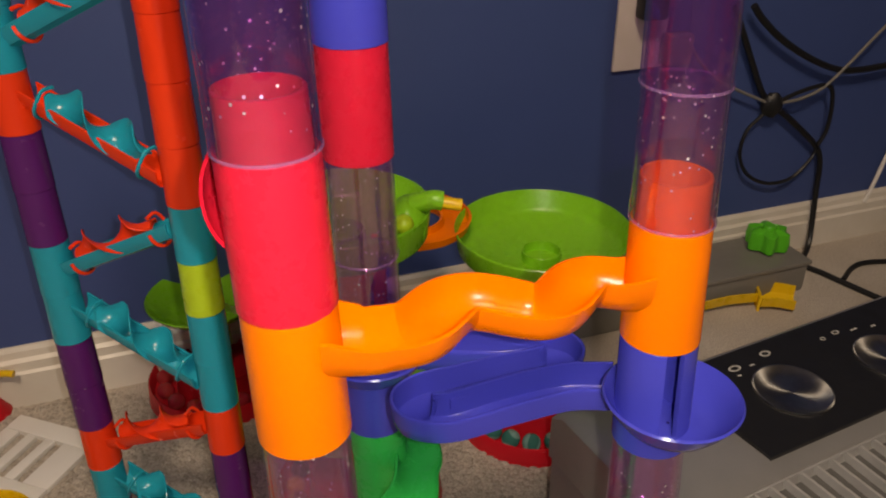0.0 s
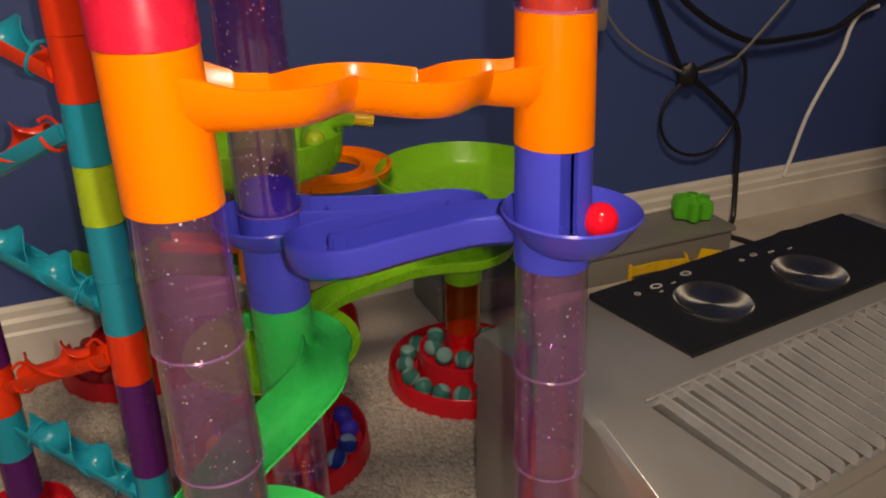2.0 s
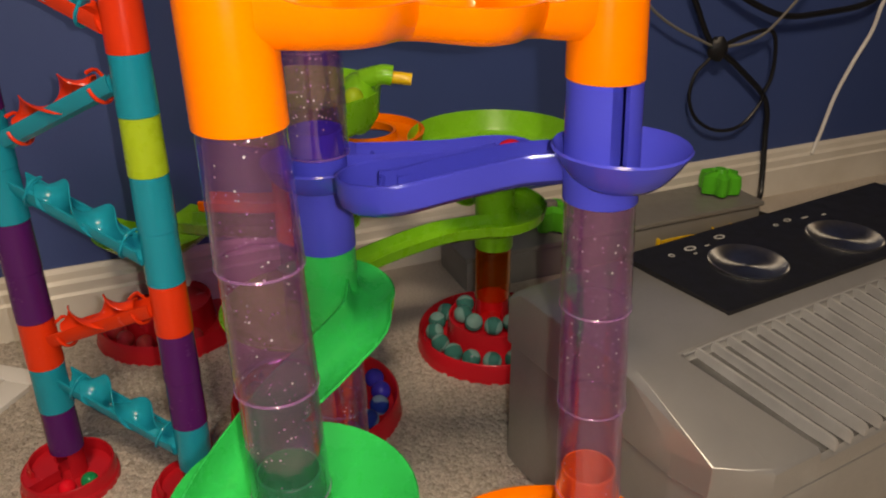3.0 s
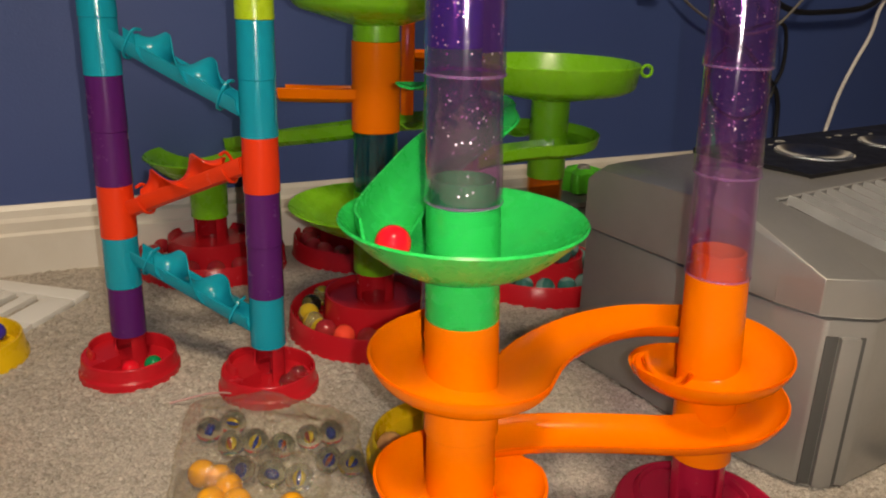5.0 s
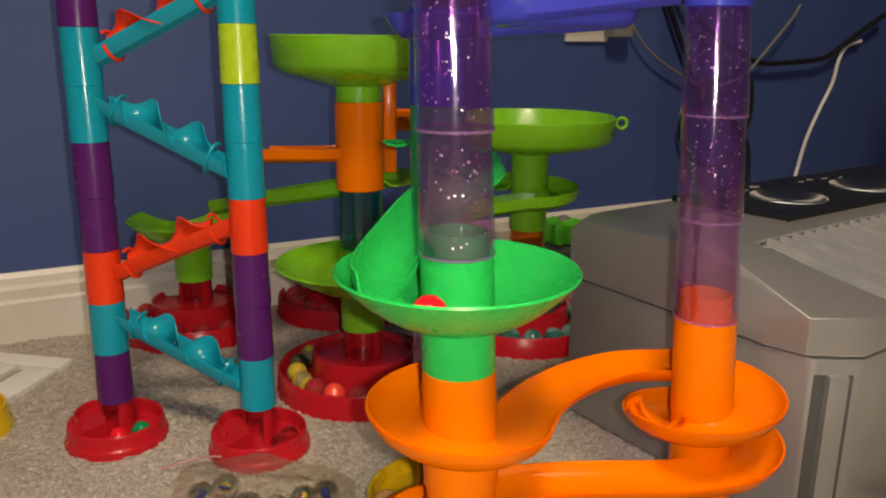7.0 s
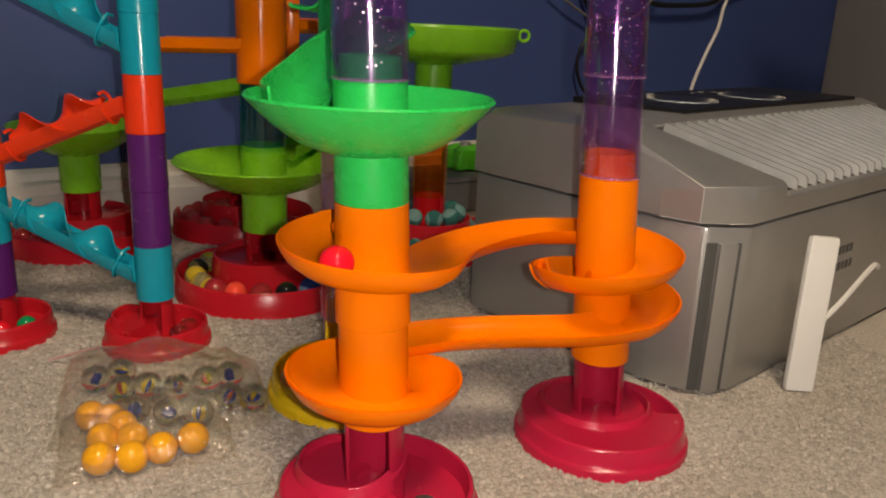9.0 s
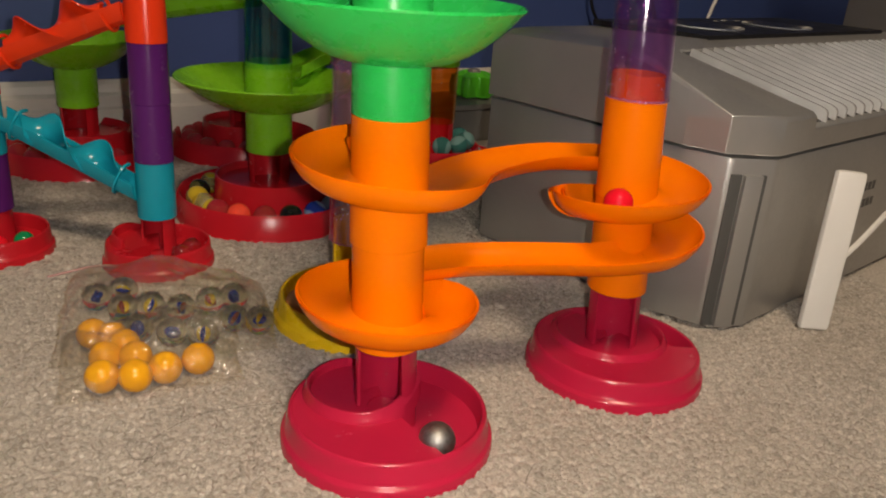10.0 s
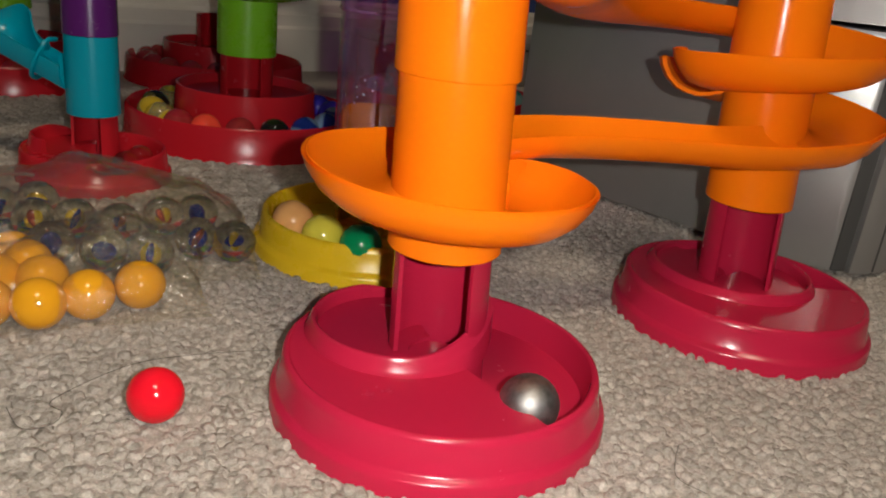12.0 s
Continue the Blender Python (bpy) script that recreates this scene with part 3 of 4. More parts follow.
def wide_base(axis):
    r = 0.083
    prof = [(0.0, 0.006), (r * 0.55, 0.006), (r * 0.9, 0.006), (r * 0.93, 0.02), (r * 0.95, 0.022), (r * 0.97, 0.02), (r * 0.985, 0.004), (r * 1.0, 0.0), (0, 0)]
    ax, ay = axis(0)
    foot = part("base", revolve(prof, n=56, axis=lambda z: (ax, ay)), BASERED, lime)
    part("raised_ring", revolve([(0.001, 0.0065), (0.001, 0.03), (r * 0.52, 0.03), (r * 0.55, 0.036), (r * 0.57, 0.036), (r * 0.6, 0.0065)], n=48, axis=lambda z: (ax, ay)), BASERED, foot)
    part("stem", revolve(shell(0.02, 0.06, r3 - 0.002, r3 - 0.002), 300, 580, 36, axis=axis), BASERED, foot)


def lime_run():
    for ax in (C, E, F, G):
        wide_base(ax)
    pipe(lime, C, 0.057, 0.123, LIME, r0=r3, r1=r3)
    dish(lime, C, 0.122, 0.078, 0.026, LIME, r0=r3 - 0.001, power=1.6, flat=0.1)
    pipe(lime, C, 0.123, 0.135, LIME, r0=r3, r1=r3)
    pipe(lime, C, 0.13, 0.189, CLEART, r0=r3, r1=r3)
    pipe(lime, C, 0.189, 0.266, ORANGE, r0=r3 + 0.0012, r1=r3 + 0.0012)
    flat_ring = [(-0.013, 0.01), (-0.0115, 0.003), (-0.005, 0.0), (0.005, 0.0), (0.0115, 0.003), (0.013, 0.01)]
    part("arm", trough([(-0.068, 0.651, 0.217), (-0.11, 0.652, 0.216), (-0.15, 0.66, 0.215)], [(a * 0.8, b) for a, b in flat_ring], n=20, thick=0.003), ORANGE, lime)
    loop = [(-0.017 + 0.045 * math.cos(radians(a)), 0.79 + 0.045 * math.sin(radians(a)), 0.232) for a in range(0, 361, 15)]
    part("ring_track", trough(loop, flat_ring, n=72, thick=0.003), ORANGE, lime)
    part("arm", trough([(-0.063, 0.662, 0.222), (-0.052, 0.7, 0.226), (-0.042, 0.745, 0.231)], [(a * 0.8, b) for a, b in flat_ring], n=20, thick=0.003), ORANGE, lime)
    part("upright_fin", box(-0.046, 0.664, 0.2, -0.034, 0.672, 0.285, 0.0025), ORANGE, lime)
    pipe(lime, C, 0.266, 0.30, LIME, r0=r3, r1=r3)
    bowl_top = pan(lime, C, 0.322, 0.0745, 0.025, LIME, drop=0.016)
    # bird-headed spout on the rim
    cx, cy = C(0.3)
    head = sphere(0.02, 20)
    head.transform(Matrix.Translation((cx + 0.056, cy - 0.012, 0.31)) @ Matrix.Diagonal((0.8, 1.1, 1.25, 1)))
    head = part("spout", head, LIME, bowl_top)
    eye = sphere(0.008, 16)
    eye.transform(Matrix.Translation((cx + 0.054, cy - 0.031, 0.32)))
    part("eye", eye, YLIME, bowl_top)
    neck = tube([(cx + 0.06, cy - 0.014, 0.33), (cx + 0.076, cy - 0.016, 0.334), (cx + 0.084, cy - 0.016, 0.333)], 0.008, 10, 10)
    part("beak_base", neck, LIME, bowl_top)
    part("beak", tube([(cx + 0.082, cy - 0.016, 0.332), (cx + 0.092, cy - 0.017, 0.331), (cx + 0.099, cy - 0.017, 0.33)], 0.005, 10, 10), YELLOW, bowl_top)
    pipe(lime, E, 0.06, 0.12, CLEARA, r0=r3 - 0.001, r1=r3 - 0.001)
    pipe(lime, E, 0.12, 0.215, LIME, r0=r3, r1=r3)
    rim = pan(lime, E, 0.2415, 0.088, 0.023, LIME, drop=0.014)
    ring = [(0.207 + 0.0055 * math.cos(radians(a)), 0.752, 0.2345 + 0.0055 * math.sin(radians(a))) for a in range(0, 361, 30)]
    part("lug", tube(ring, 0.0018, 30, 6), LIME, rim)
    flat_lane = [(-0.016, 0.015), (-0.014, 0.005), (-0.008, 0.001), (0, 0), (0.008, 0.001), (0.014, 0.005), (0.016, 0.015)]
    part("spiral_chute", trough(arc(E, 150, -110, 0.16, 0.148, r=0.036) + [(0.06, 0.735, 0.142), (0.02, 0.725, 0.134), (-0.015, 0.715, 0.124), (-0.045, 0.70, 0.112)], flat_lane, n=90), LIME, lime)
    pipe(lime, F, 0.058, 0.1, LIME, r0=r3, r1=r3)
    dish(lime, F, 0.128, 0.065, 0.03, LIME, r0=0.001, power=1.7)
    part("chute", trough(arc(C, 10, 100, 0.19, 0.178, r=0.036) + [(-0.11, 0.70, 0.17), (-0.16, 0.73, 0.158), (-0.21, 0.775, 0.142)], flat_lane, n=60), LIME, lime)


lime_run()

# ---- the silver appliance ----
AC_M = pose(0.244, 0.378, 0, 0, 0, 27)


def in_ac(bm):
    bm.transform(AC_M)
    return bm


MARKGREY = plastic("light_grey_print", (0.42, 0.41, 0.38), 0.6)


def mark(x, y, w, h):
    """A small printed sign on the panel: an open ring, or a short bar."""
    if h < 0.005:
        return box(x - w / 2, y - h / 4, 0.1879, x + w / 2, y + h / 4, 0.1882)
    bm = revolve([(0.5, 0.1879), (0.5, 0.1882), (0.32, 0.1882), (0.32, 0.1879)], n=20)
    for v in bm.verts:
        v.co = (x + v.co.x * w * 0.9, y + v.co.y * h * 0.9, v.co.z)
    return bm


def appliance():
    ac = thing("air_cooler", 0.36, 0.56, 0, "silver plastic portable air cooler with black control panel and slatted grille", "air cooler")
    plan = [(0, 0), (0.42, 0), (0.42, 0.235), (-0.033, 0.235), (-0.034, 0.05), (-0.026, 0.018)]
    part("body", in_ac(prism(plan, 0.004, 0.125, 0.003)), SILVER, ac)
    # lid: a slab whose top falls to the front
    bm = bmesh.new()
    rows = [(-0.002, 0.127, 0.127), (0.0, 0.127, 0.1495), (0.003, 0.127, 0.1525), (0.09, 0.127, 0.18), (0.0945, 0.127, 0.1808), (0.11, 0.127, 0.185), (0.22, 0.127, 0.182), (0.235, 0.127, 0.172)]
    cols = []
    # the last three columns lie in the sunken bed of the grille, whose side runs aslant to the front
    for x, back, sunk in ((-0.036, -0.036, 0), (-0.03, -0.03, 0), (-0.014, -0.014, 0), (0.0, 0.0, 0), (0.041, 0.0075, 0), (0.043, 0.009, 1), (0.1, 0.07, 1), (0.425, 0.425, 1)):
        drop = {-0.036: 0.005, -0.03: 0.001}.get(x, 0)
        pull = {-0.036: 0.05, -0.03: 0.022, -0.014: 0.009}.get(x, 0)
        c = []
        for i, (y, zl, zt) in enumerate(rows):
            yy = max(y, pull) if i < 3 else y
            low = (0.0085 if i < 3 else 0.0055) if sunk and 1 <= i <= 3 else 0
            xx = x if i < 3 else back
            c.append((bm.verts.new((xx, yy, zl)), bm.verts.new((xx, yy, max(zt - drop - low, zl + 0.001)))))
        cols.append(c)
    for p, q in zip(cols, cols[1:]):
        for i in range(len(rows) - 1):
            bm.faces.new((p[i][1], q[i][1], q[i + 1][1], p[i + 1][1]))
            bm.faces.new((p[i][0], p[i + 1][0], q[i + 1][0], q[i][0]))
        for i in (0, len(rows) - 1):
            bm.faces.new((p[i][0], q[i][0], q[i][1], p[i][1]))
    for c in (cols[0], cols[-1]):
        for i in range(len(rows) - 1):
            bm.faces.new((c[i][0], c[i][1], c[i + 1][1], c[i + 1][0]))
    lid = part("lid", in_ac(bm), SILVER, ac)
    soft_edge = lid.modifiers.new("rounded_edges", "BEVEL")
    soft_edge.width, soft_edge.segments, soft_edge.limit_method, soft_edge.angle_limit = 0.0028, 3, "ANGLE", radians(35)
    bm = bmesh.new()
    loops = [[(0.07, 0.108), (0.40, 0.108), (0.40, 0.218), (0.066, 0.218)]]
    for x, y in ((0.145, 0.157), (0.257, 0.15)):
        loops.append([(x + 0.0305 * math.cos(2 * math.pi * k / 40), y + 0.0305 * math.sin(2 * math.pi * k / 40)) for k in range(40)])
    edges = []
    for lp in loops:
        vs = [bm.verts.new((x, y, 0.183)) for x, y in lp]
        edges += [bm.edges.new((vs[k], vs[(k + 1) % len(vs)])) for k in range(len(vs))]
    bmesh.ops.triangle_fill(bm, edges=edges, use_beauty=True)
    r = bmesh.ops.extrude_face_region(bm, geom=list(bm.faces))
    bmesh.ops.translate(bm, vec=(0, 0, 0.0048), verts=[v for v in r["geom"] if isinstance(v, bmesh.types.BMVert)])
    panel = part("control_panel", in_ac(bm), BLACKP, ac, "black control panel with two round dials", smooth=False)
    for x, y in ((0.145, 0.157), (0.257, 0.15)):
        k = revolve([(0.0, 0.1848), (0.010, 0.1849), (0.019, 0.1856), (0.0255, 0.187), (0.029, 0.1889), (0.0305, 0.1896), (0.0318, 0.1893), (0.032, 0.188), (0.0303, 0.1865), (0.022, 0.1845), (0.0, 0.184)], n=40)
        bmesh.ops.translate(k, vec=(x, y, 0.0), verts=k.verts)
        part("dial", in_ac(k), DIALM, panel, "brushed metal dial")
    grille = part("grille", in_ac(tube([(0.0095, 0.0915, 0.1802), (0.1, 0.0925, 0.1808), (0.25, 0.0925, 0.1808), (0.418, 0.0925, 0.1808)], 0.0011, 20, 6)), SLATM, ac, "slatted grille sunk in the lid")
    # thin dark sheet over the silver lid, painted shade between the slats
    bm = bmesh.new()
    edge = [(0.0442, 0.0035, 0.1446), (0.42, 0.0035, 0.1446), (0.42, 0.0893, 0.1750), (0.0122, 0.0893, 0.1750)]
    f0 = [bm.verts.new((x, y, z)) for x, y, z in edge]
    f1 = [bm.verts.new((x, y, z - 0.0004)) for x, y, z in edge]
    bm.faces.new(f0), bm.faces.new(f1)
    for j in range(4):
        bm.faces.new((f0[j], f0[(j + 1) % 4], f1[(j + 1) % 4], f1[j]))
    part("bed_shade", in_ac(bm), BED_SHADE, grille, smooth=False)
    for i in range(25):
        front, back = 0.0565 + 0.0150 * i, 0.0225 + 0.0150 * i + 0.0004 * i
        if max(front, back) > 0.418:
            break
        bm = bmesh.new()
        pts = [(0.0, 0.1445), (0.0, 0.1505), (0.0012, 0.1528), (0.004, 0.1545), (0.045, 0.1675), (0.0905, 0.1822), (0.0915, 0.1805), (0.0915, 0.174), (0.045, 0.158)]
        k = len(pts)
        at = [(front + (back - front) * y / 0.09, y, z) for y, z in pts]
        s0 = [bm.verts.new((x - 0.0012, y, z)) for x, y, z in at]
        s1 = [bm.verts.new((x + 0.0012, y, z)) for x, y, z in at]
        for j in range(k):
            bm.faces.new((s0[j], s0[(j + 1) % k], s1[(j + 1) % k], s1[j]))
        bm.faces.new(s0), bm.faces.new(s1)
        part("slat", in_ac(bm), SLATM, grille, smooth=False)
    # column at the cut corner; dark strips beside it are the grooves' painted shade
    ax, ay, bx, by = -0.026, 0.018, 0.0, 0.0
    d = Vector((bx - ax, by - ay)).normalized()
    nrm = Vector((d.y, -d.x))
    for u0, u1, proud, m in ((0.001, 0.009, 0.0008, GREYDARK), (0.0095, 0.022, 0.004, SILVER), (0.0225, 0.026, 0.0008, GREYDARK)):
        q = []
        for u, h in ((u0, -0.006), (u1, -0.006), (u1, proud), (u0, proud)):
            p = Vector((ax, ay)) + d * u - nrm * -h
            q.append((p.x, p.y))
        part("column_and_groove_shade", in_ac(prism(q, 0.005, 0.114, 0.0007)), m, ac)
    # unreadable dark print on the front
    for z, x0, widths in ((0.0835, 0.134, (0.006, 0.005, 0.007, 0.004, 0.006, 0.005)), (0.0695, 0.147, (0.005, 0.006, 0.004, 0.006, 0.005))):
        for w in widths:
            part("print_mark", in_ac(box(x0, -0.0003, z - 0.0035, x0 + w, 0.0001, z + 0.0035)), GREYDARK, ac, smooth=False)
            x0 += w + 0.0022
    for x, y, w, h in ((0.1, 0.197, 0.006, 0.006), (0.123, 0.199, 0.014, 0.008), (0.14, 0.196, 0.005, 0.003), (0.162, 0.203, 0.013, 0.008), (0.12, 0.19, 0.004, 0.003), (0.225, 0.196, 0.006, 0.005), (0.243, 0.198, 0.009, 0.006), (0.262, 0.194, 0.008, 0.004), (0.283, 0.19, 0.005, 0.004)):
        part("print_mark", in_ac(mark(x, y, w, h)), MARKGREY, panel, smooth=False)


appliance()


# ---- wall socket and cables ----
def cables():
    dark, pale = BLACKP, WHITEP
    tagged(part("power_cord", tube([(0.380, 1.094, 0.385), (0.395, 1.099, 0.355), (0.417, 1.107, 0.314), (0.444, 1.118, 0.266), (0.464, 1.125, 0.246), (0.499, 1.138, 0.220), (0.552, 1.157, 0.174), (0.569, 1.164, 0.144), (0.574, 1.165, 0.103), (0.574, 1.146, 0.020), (0.552, 1.106, 0.005), (0.572, 1.076, 0.004), (0.632, 0.996, 0.004)], 0.0042, 90, 8), dark), "thick black power cord hanging down the wall", "cable", "cables on the wall")
    tagged(part("cable", tube([(0.404, 1.096, 0.385), (0.423, 1.103, 0.364), (0.464, 1.119, 0.332), (0.520, 1.139, 0.301), (0.572, 1.158, 0.284), (0.640, 1.184, 0.284), (0.710, 1.209, 0.291), (0.749, 1.224, 0.311), (0.783, 1.236, 0.331), (0.839, 1.257, 0.361)], 0.0045, 60, 8), dark), "black cable sagging across the navy wall", "cable", "cables on the wall")
    tagged(part("cable", tube([(0.639, 1.179, 0.373), (0.626, 1.174, 0.353), (0.597, 1.163, 0.323), (0.568, 1.152, 0.293), (0.538, 1.141, 0.266), (0.505, 1.130, 0.253), (0.463, 1.114, 0.250)], 0.0022, 50, 8), GREYBOX), "thin grey cable hanging before the wall", "cable", "cables on the wall")
    tagged(part("cable", tube([(0.320, 1.067, 0.358), (0.324, 1.069, 0.342), (0.350, 1.078, 0.310), (0.388, 1.092, 0.283), (0.435, 1.110, 0.260), (0.462, 1.120, 0.247)], 0.002, 50, 8), GREYBOX), "thin grey cable running to the socket", "cable", "cables on the wall")
    tagged(part("cable", tube([(0.463, 1.122, 0.246), (0.449, 1.117, 0.231), (0.431, 1.110, 0.213), (0.427, 1.109, 0.180), (0.445, 1.116, 0.146), (0.483, 1.130, 0.125), (0.523, 1.145, 0.127), (0.550, 1.154, 0.155), (0.555, 1.156, 0.175)], 0.0026, 60, 8), dark), "looped black cable hanging before the wall", "cable", "cables on the wall")
    tagged(part("cable", tube([(0.464, 1.116, 0.251), (0.513, 1.134, 0.265), (0.548, 1.147, 0.265), (0.560, 1.152, 0.238), (0.561, 1.152, 0.199), (0.552, 1.149, 0.177)], 0.003, 60, 8), dark), "black cable bent into a half loop", "cable", "cables on the wall")
    tagged(part("cable", tube([(0.797, 1.248, 0.318), (0.764, 1.236, 0.309), (0.750, 1.231, 0.287), (0.741, 1.227, 0.248), (0.718, 1.219, 0.203), (0.696, 1.211, 0.152), (0.681, 1.205, 0.090), (0.673, 1.202, 0.061)], 0.0032, 50, 8), pale), "white cable hanging down the navy wall", "cable", "cables on the wall")
    tagged(part("cable", tube([(0.593, 1.060, 0.004), (0.622, 1.095, 0.004), (0.653, 1.111, 0.004), (0.706, 1.112, 0.004), (0.780, 1.097, 0.004), (0.836, 1.088, 0.004)], 0.004, 50, 8), dark), "black cable lying on the beige carpet", "cable")
    knot = sphere(0.014, 16)
    knot.transform(Matrix.Translation((0.462, 1.120, 0.247)) @ Matrix.Diagonal((1.1, 0.7, 1.3, 1)))
    for v in knot.verts:
        v.co += v.normal * 0.003 * noise.noise(v.co * 130)
    tagged(part("cable_tie", knot, dark), "dark knot where the black cables are bundled", "cable tie")


cables()

# ---- socket, grey box, toys by the wall ----
def wall_things():
    u, z = 0.236, 0.315
    plate = thing("wall_socket", 0, 0.966, 0, "cream plastic double wall socket with plugs in it", "socket", turn=WANG)
    body = part("plate", box(u, -0.006, z, u + 0.072, -0.0005, z + 0.115, 0.002), TRIM, plate, local=True)
    for dz in (0.018, 0.066):
        part("outlet", box(u + 0.019, -0.0085, z + dz, u + 0.053, -0.0055, z + dz + 0.03, 0.0015), TRIM, body, local=False)
    part("plug", box(u + 0.062, -0.03, z + 0.006, u + 0.098, -0.007, z + 0.045, 0.005), GREYBOX, plate, "grey plug with a cord", local=True)
    part("plug", box(u + 0.02, -0.035, z + 0.066, u + 0.052, -0.0088, z + 0.1, 0.005), BLACKP, plate, "black plug with a cord", local=True)
    bx = thing("storage_tray", 0.27, 0.98, 0, "long low grey plastic tray along the baseboard", "tray", turn=WANG)
    bm = box(-0.2, -0.035, 0.0, 0.26, 0.05, 0.042, 0.005)
    part("tray", bm, GREYBOX, bx, local=True)
    part("lid", box(-0.203, -0.038, 0.0425, 0.263, 0.053, 0.05, 0.003), GREYBOX, bx, local=True)
    for k, (x, y, z, r, turn) in enumerate(((0.475, 1.072, 0.0505, 0.027, 20), (0.21, 0.965, 0.0505, 0.028, 60))):
        t = thing("toy_gear", x, y, z, ("bright green plastic flower-shaped toy wheel on the tray", "bright green lumpy toy wheel with a grey hub")[k], "toy", turn=turn)
        bm = revolve([(0.001, 0.0), (0.6, 0.0), (0.95, 0.1), (1.0, 0.5), (0.93, 0.9), (0.5, 1.05), (0.3, 0.85), (0.001, 0.8)], n=60)
        for v in bm.verts:
            a = math.atan2(v.co.y, v.co.x)
            k2 = r * (1 + 0.17 * math.cos(6 * a))
            v.co = Vector((v.co.x * k2, v.co.y * k2, v.co.z * 0.032))
        part("wheel", bm, LIME2, t, local=True)
        hub = revolve([(0.001, 0.0), (0.009, 0.0), (0.009, 0.008), (0.007, 0.011), (0.001, 0.011)], n=20)
        bmesh.ops.translate(hub, vec=(0, 0, 0.0255), verts=hub.verts)
        part("hub", hub, (LIME2, GREYBOX)[k], t, local=True)
    for k, (x, y, turn, ln) in enumerate(((0.4, 1.0, 15, 0.09), (0.3, 0.99, 35, 0.07), (0.47, 0.995, -10, 0.05))):
        t = thing("toy_channel", x, y, 0.0, "bright yellow plastic toy channel lying on the carpet", "toy", "yellow channels", turn=turn)
        part("channel", trough([(-ln / 2, 0, 0.006), (0, 0.004, 0.006), (ln / 2, 0, 0.006)], [(-0.02, 0.018), (-0.018, 0.004), (-0.008, -0.003), (0.008, -0.003), (0.018, 0.004), (0.02, 0.018)], 0.002, 16), YELLOW, t, local=True)
        part("end_stop", box(-ln / 2 - 0.001, -0.018, 0.0, -ln / 2 + 0.003, 0.018, 0.024, 0.001), YELLOW, t, local=True)
    t = thing("storage_bin", 0.9, 0.86, 0, "grey-brown plastic storage bin standing behind the air cooler", "bin", turn=10)
    part("bin_body", prism([(-0.13, -0.12), (0.25, -0.12), (0.25, 0.12), (-0.13, 0.12)], 0.0, 0.5, 0.01), BINGREY, t, local=True)
    part("rim", prism([(-0.137, -0.127), (0.257, -0.127), (0.257, 0.127), (-0.137, 0.127)], 0.5, 0.52, 0.006), BINGREY, t, local=True)


wall_things()


# ---- loose things on the carpet ----
def floor_things():
    t = thing("slotted_plate", -0.425, 0.69, 0, "white plastic plate with long slots lying on the carpet", "plate", turn=-18)
    # three slots: bars between two rails
    for y0, y1 in ((-0.052, -0.03), (0.03, 0.052)):
        part("rail", box(-0.055, y0, 0, 0.055, y1, 0.007, 0.001), WHITEP, t, local=True)
    for x0, x1 in ((-0.055, -0.036), (-0.024, -0.012), (0.0, 0.012), (0.024, 0.055)):
        part("bar", box(x0, -0.0295, 0.0002, x1, 0.0295, 0.0065, 0.001), WHITEP, t, local=True)
    for x, y, m, lab in ((-0.415, 0.585, YELLOW, "yellow plastic round base with blue balls in it"), (-0.385, 0.44, ORANGE, "orange plastic round base on the carpet")):
        b = thing("loose_base", x, y, 0, lab, "toy base")
        r = 0.05
        prof = [(0.001, 0.005), (r * 0.86, 0.0058), (r * 0.885, 0.019), (r * 0.9, 0.0205), (r * 0.925, 0.0205), (r * 0.94, 0.019), (r * 0.97, 0.006), (r, 0.004), (r * 1.01, 0.0), (0.001, 0.0)]
        part("foot", revolve(prof, n=48), m, b, local=True)
        part("stub", revolve(shell(0.005, 0.03, 0.016, 0.0155), n=28), m, b, local=True)
    t = thing("toy_spout", -0.5, 0.765, 0, "red plastic bird-headed toy spout on the carpet", "toy")
    part("foot", revolve([(0.001, 0.0), (0.022, 0.0), (0.022, 0.006), (0.013, 0.02), (0.011, 0.045), (0.001, 0.05)], n=28), BASERED, t, local=True)
    hd = sphere(0.017, 18)
    bmesh.ops.translate(hd, vec=(0.004, 0, 0.055), verts=hd.verts)
    part("head", hd, BASERED, t, local=True)
    part("beak", tube([(0.018, 0, 0.057), (0.032, 0, 0.058), (0.04, 0, 0.057)], 0.004, 8, 8), YELLOW, t, local=True)
    # white slat leaning at the cooler
    t = thing("white_slat", 0.299, 0.381, 0, "white plastic slat leaning against the silver air cooler", "slat")
    bm = box(-0.0108, -0.0035, 0, 0.0108, 0.0035, 0.115, 0.0032)
    bm.transform(pose(0.002, -0.006, 0.001, -6, 3, -12))
    part("slat_body", bm, WHITEP, t, local=True)
    part("strap", tube([(0.012, 0.004, 0.042), (0.05, 0.022, 0.056), (0.1, 0.05, 0.074), (0.112, 0.056, 0.072)], 0.0022, 18, 6), WHITEP, t, local=True)


floor_things()


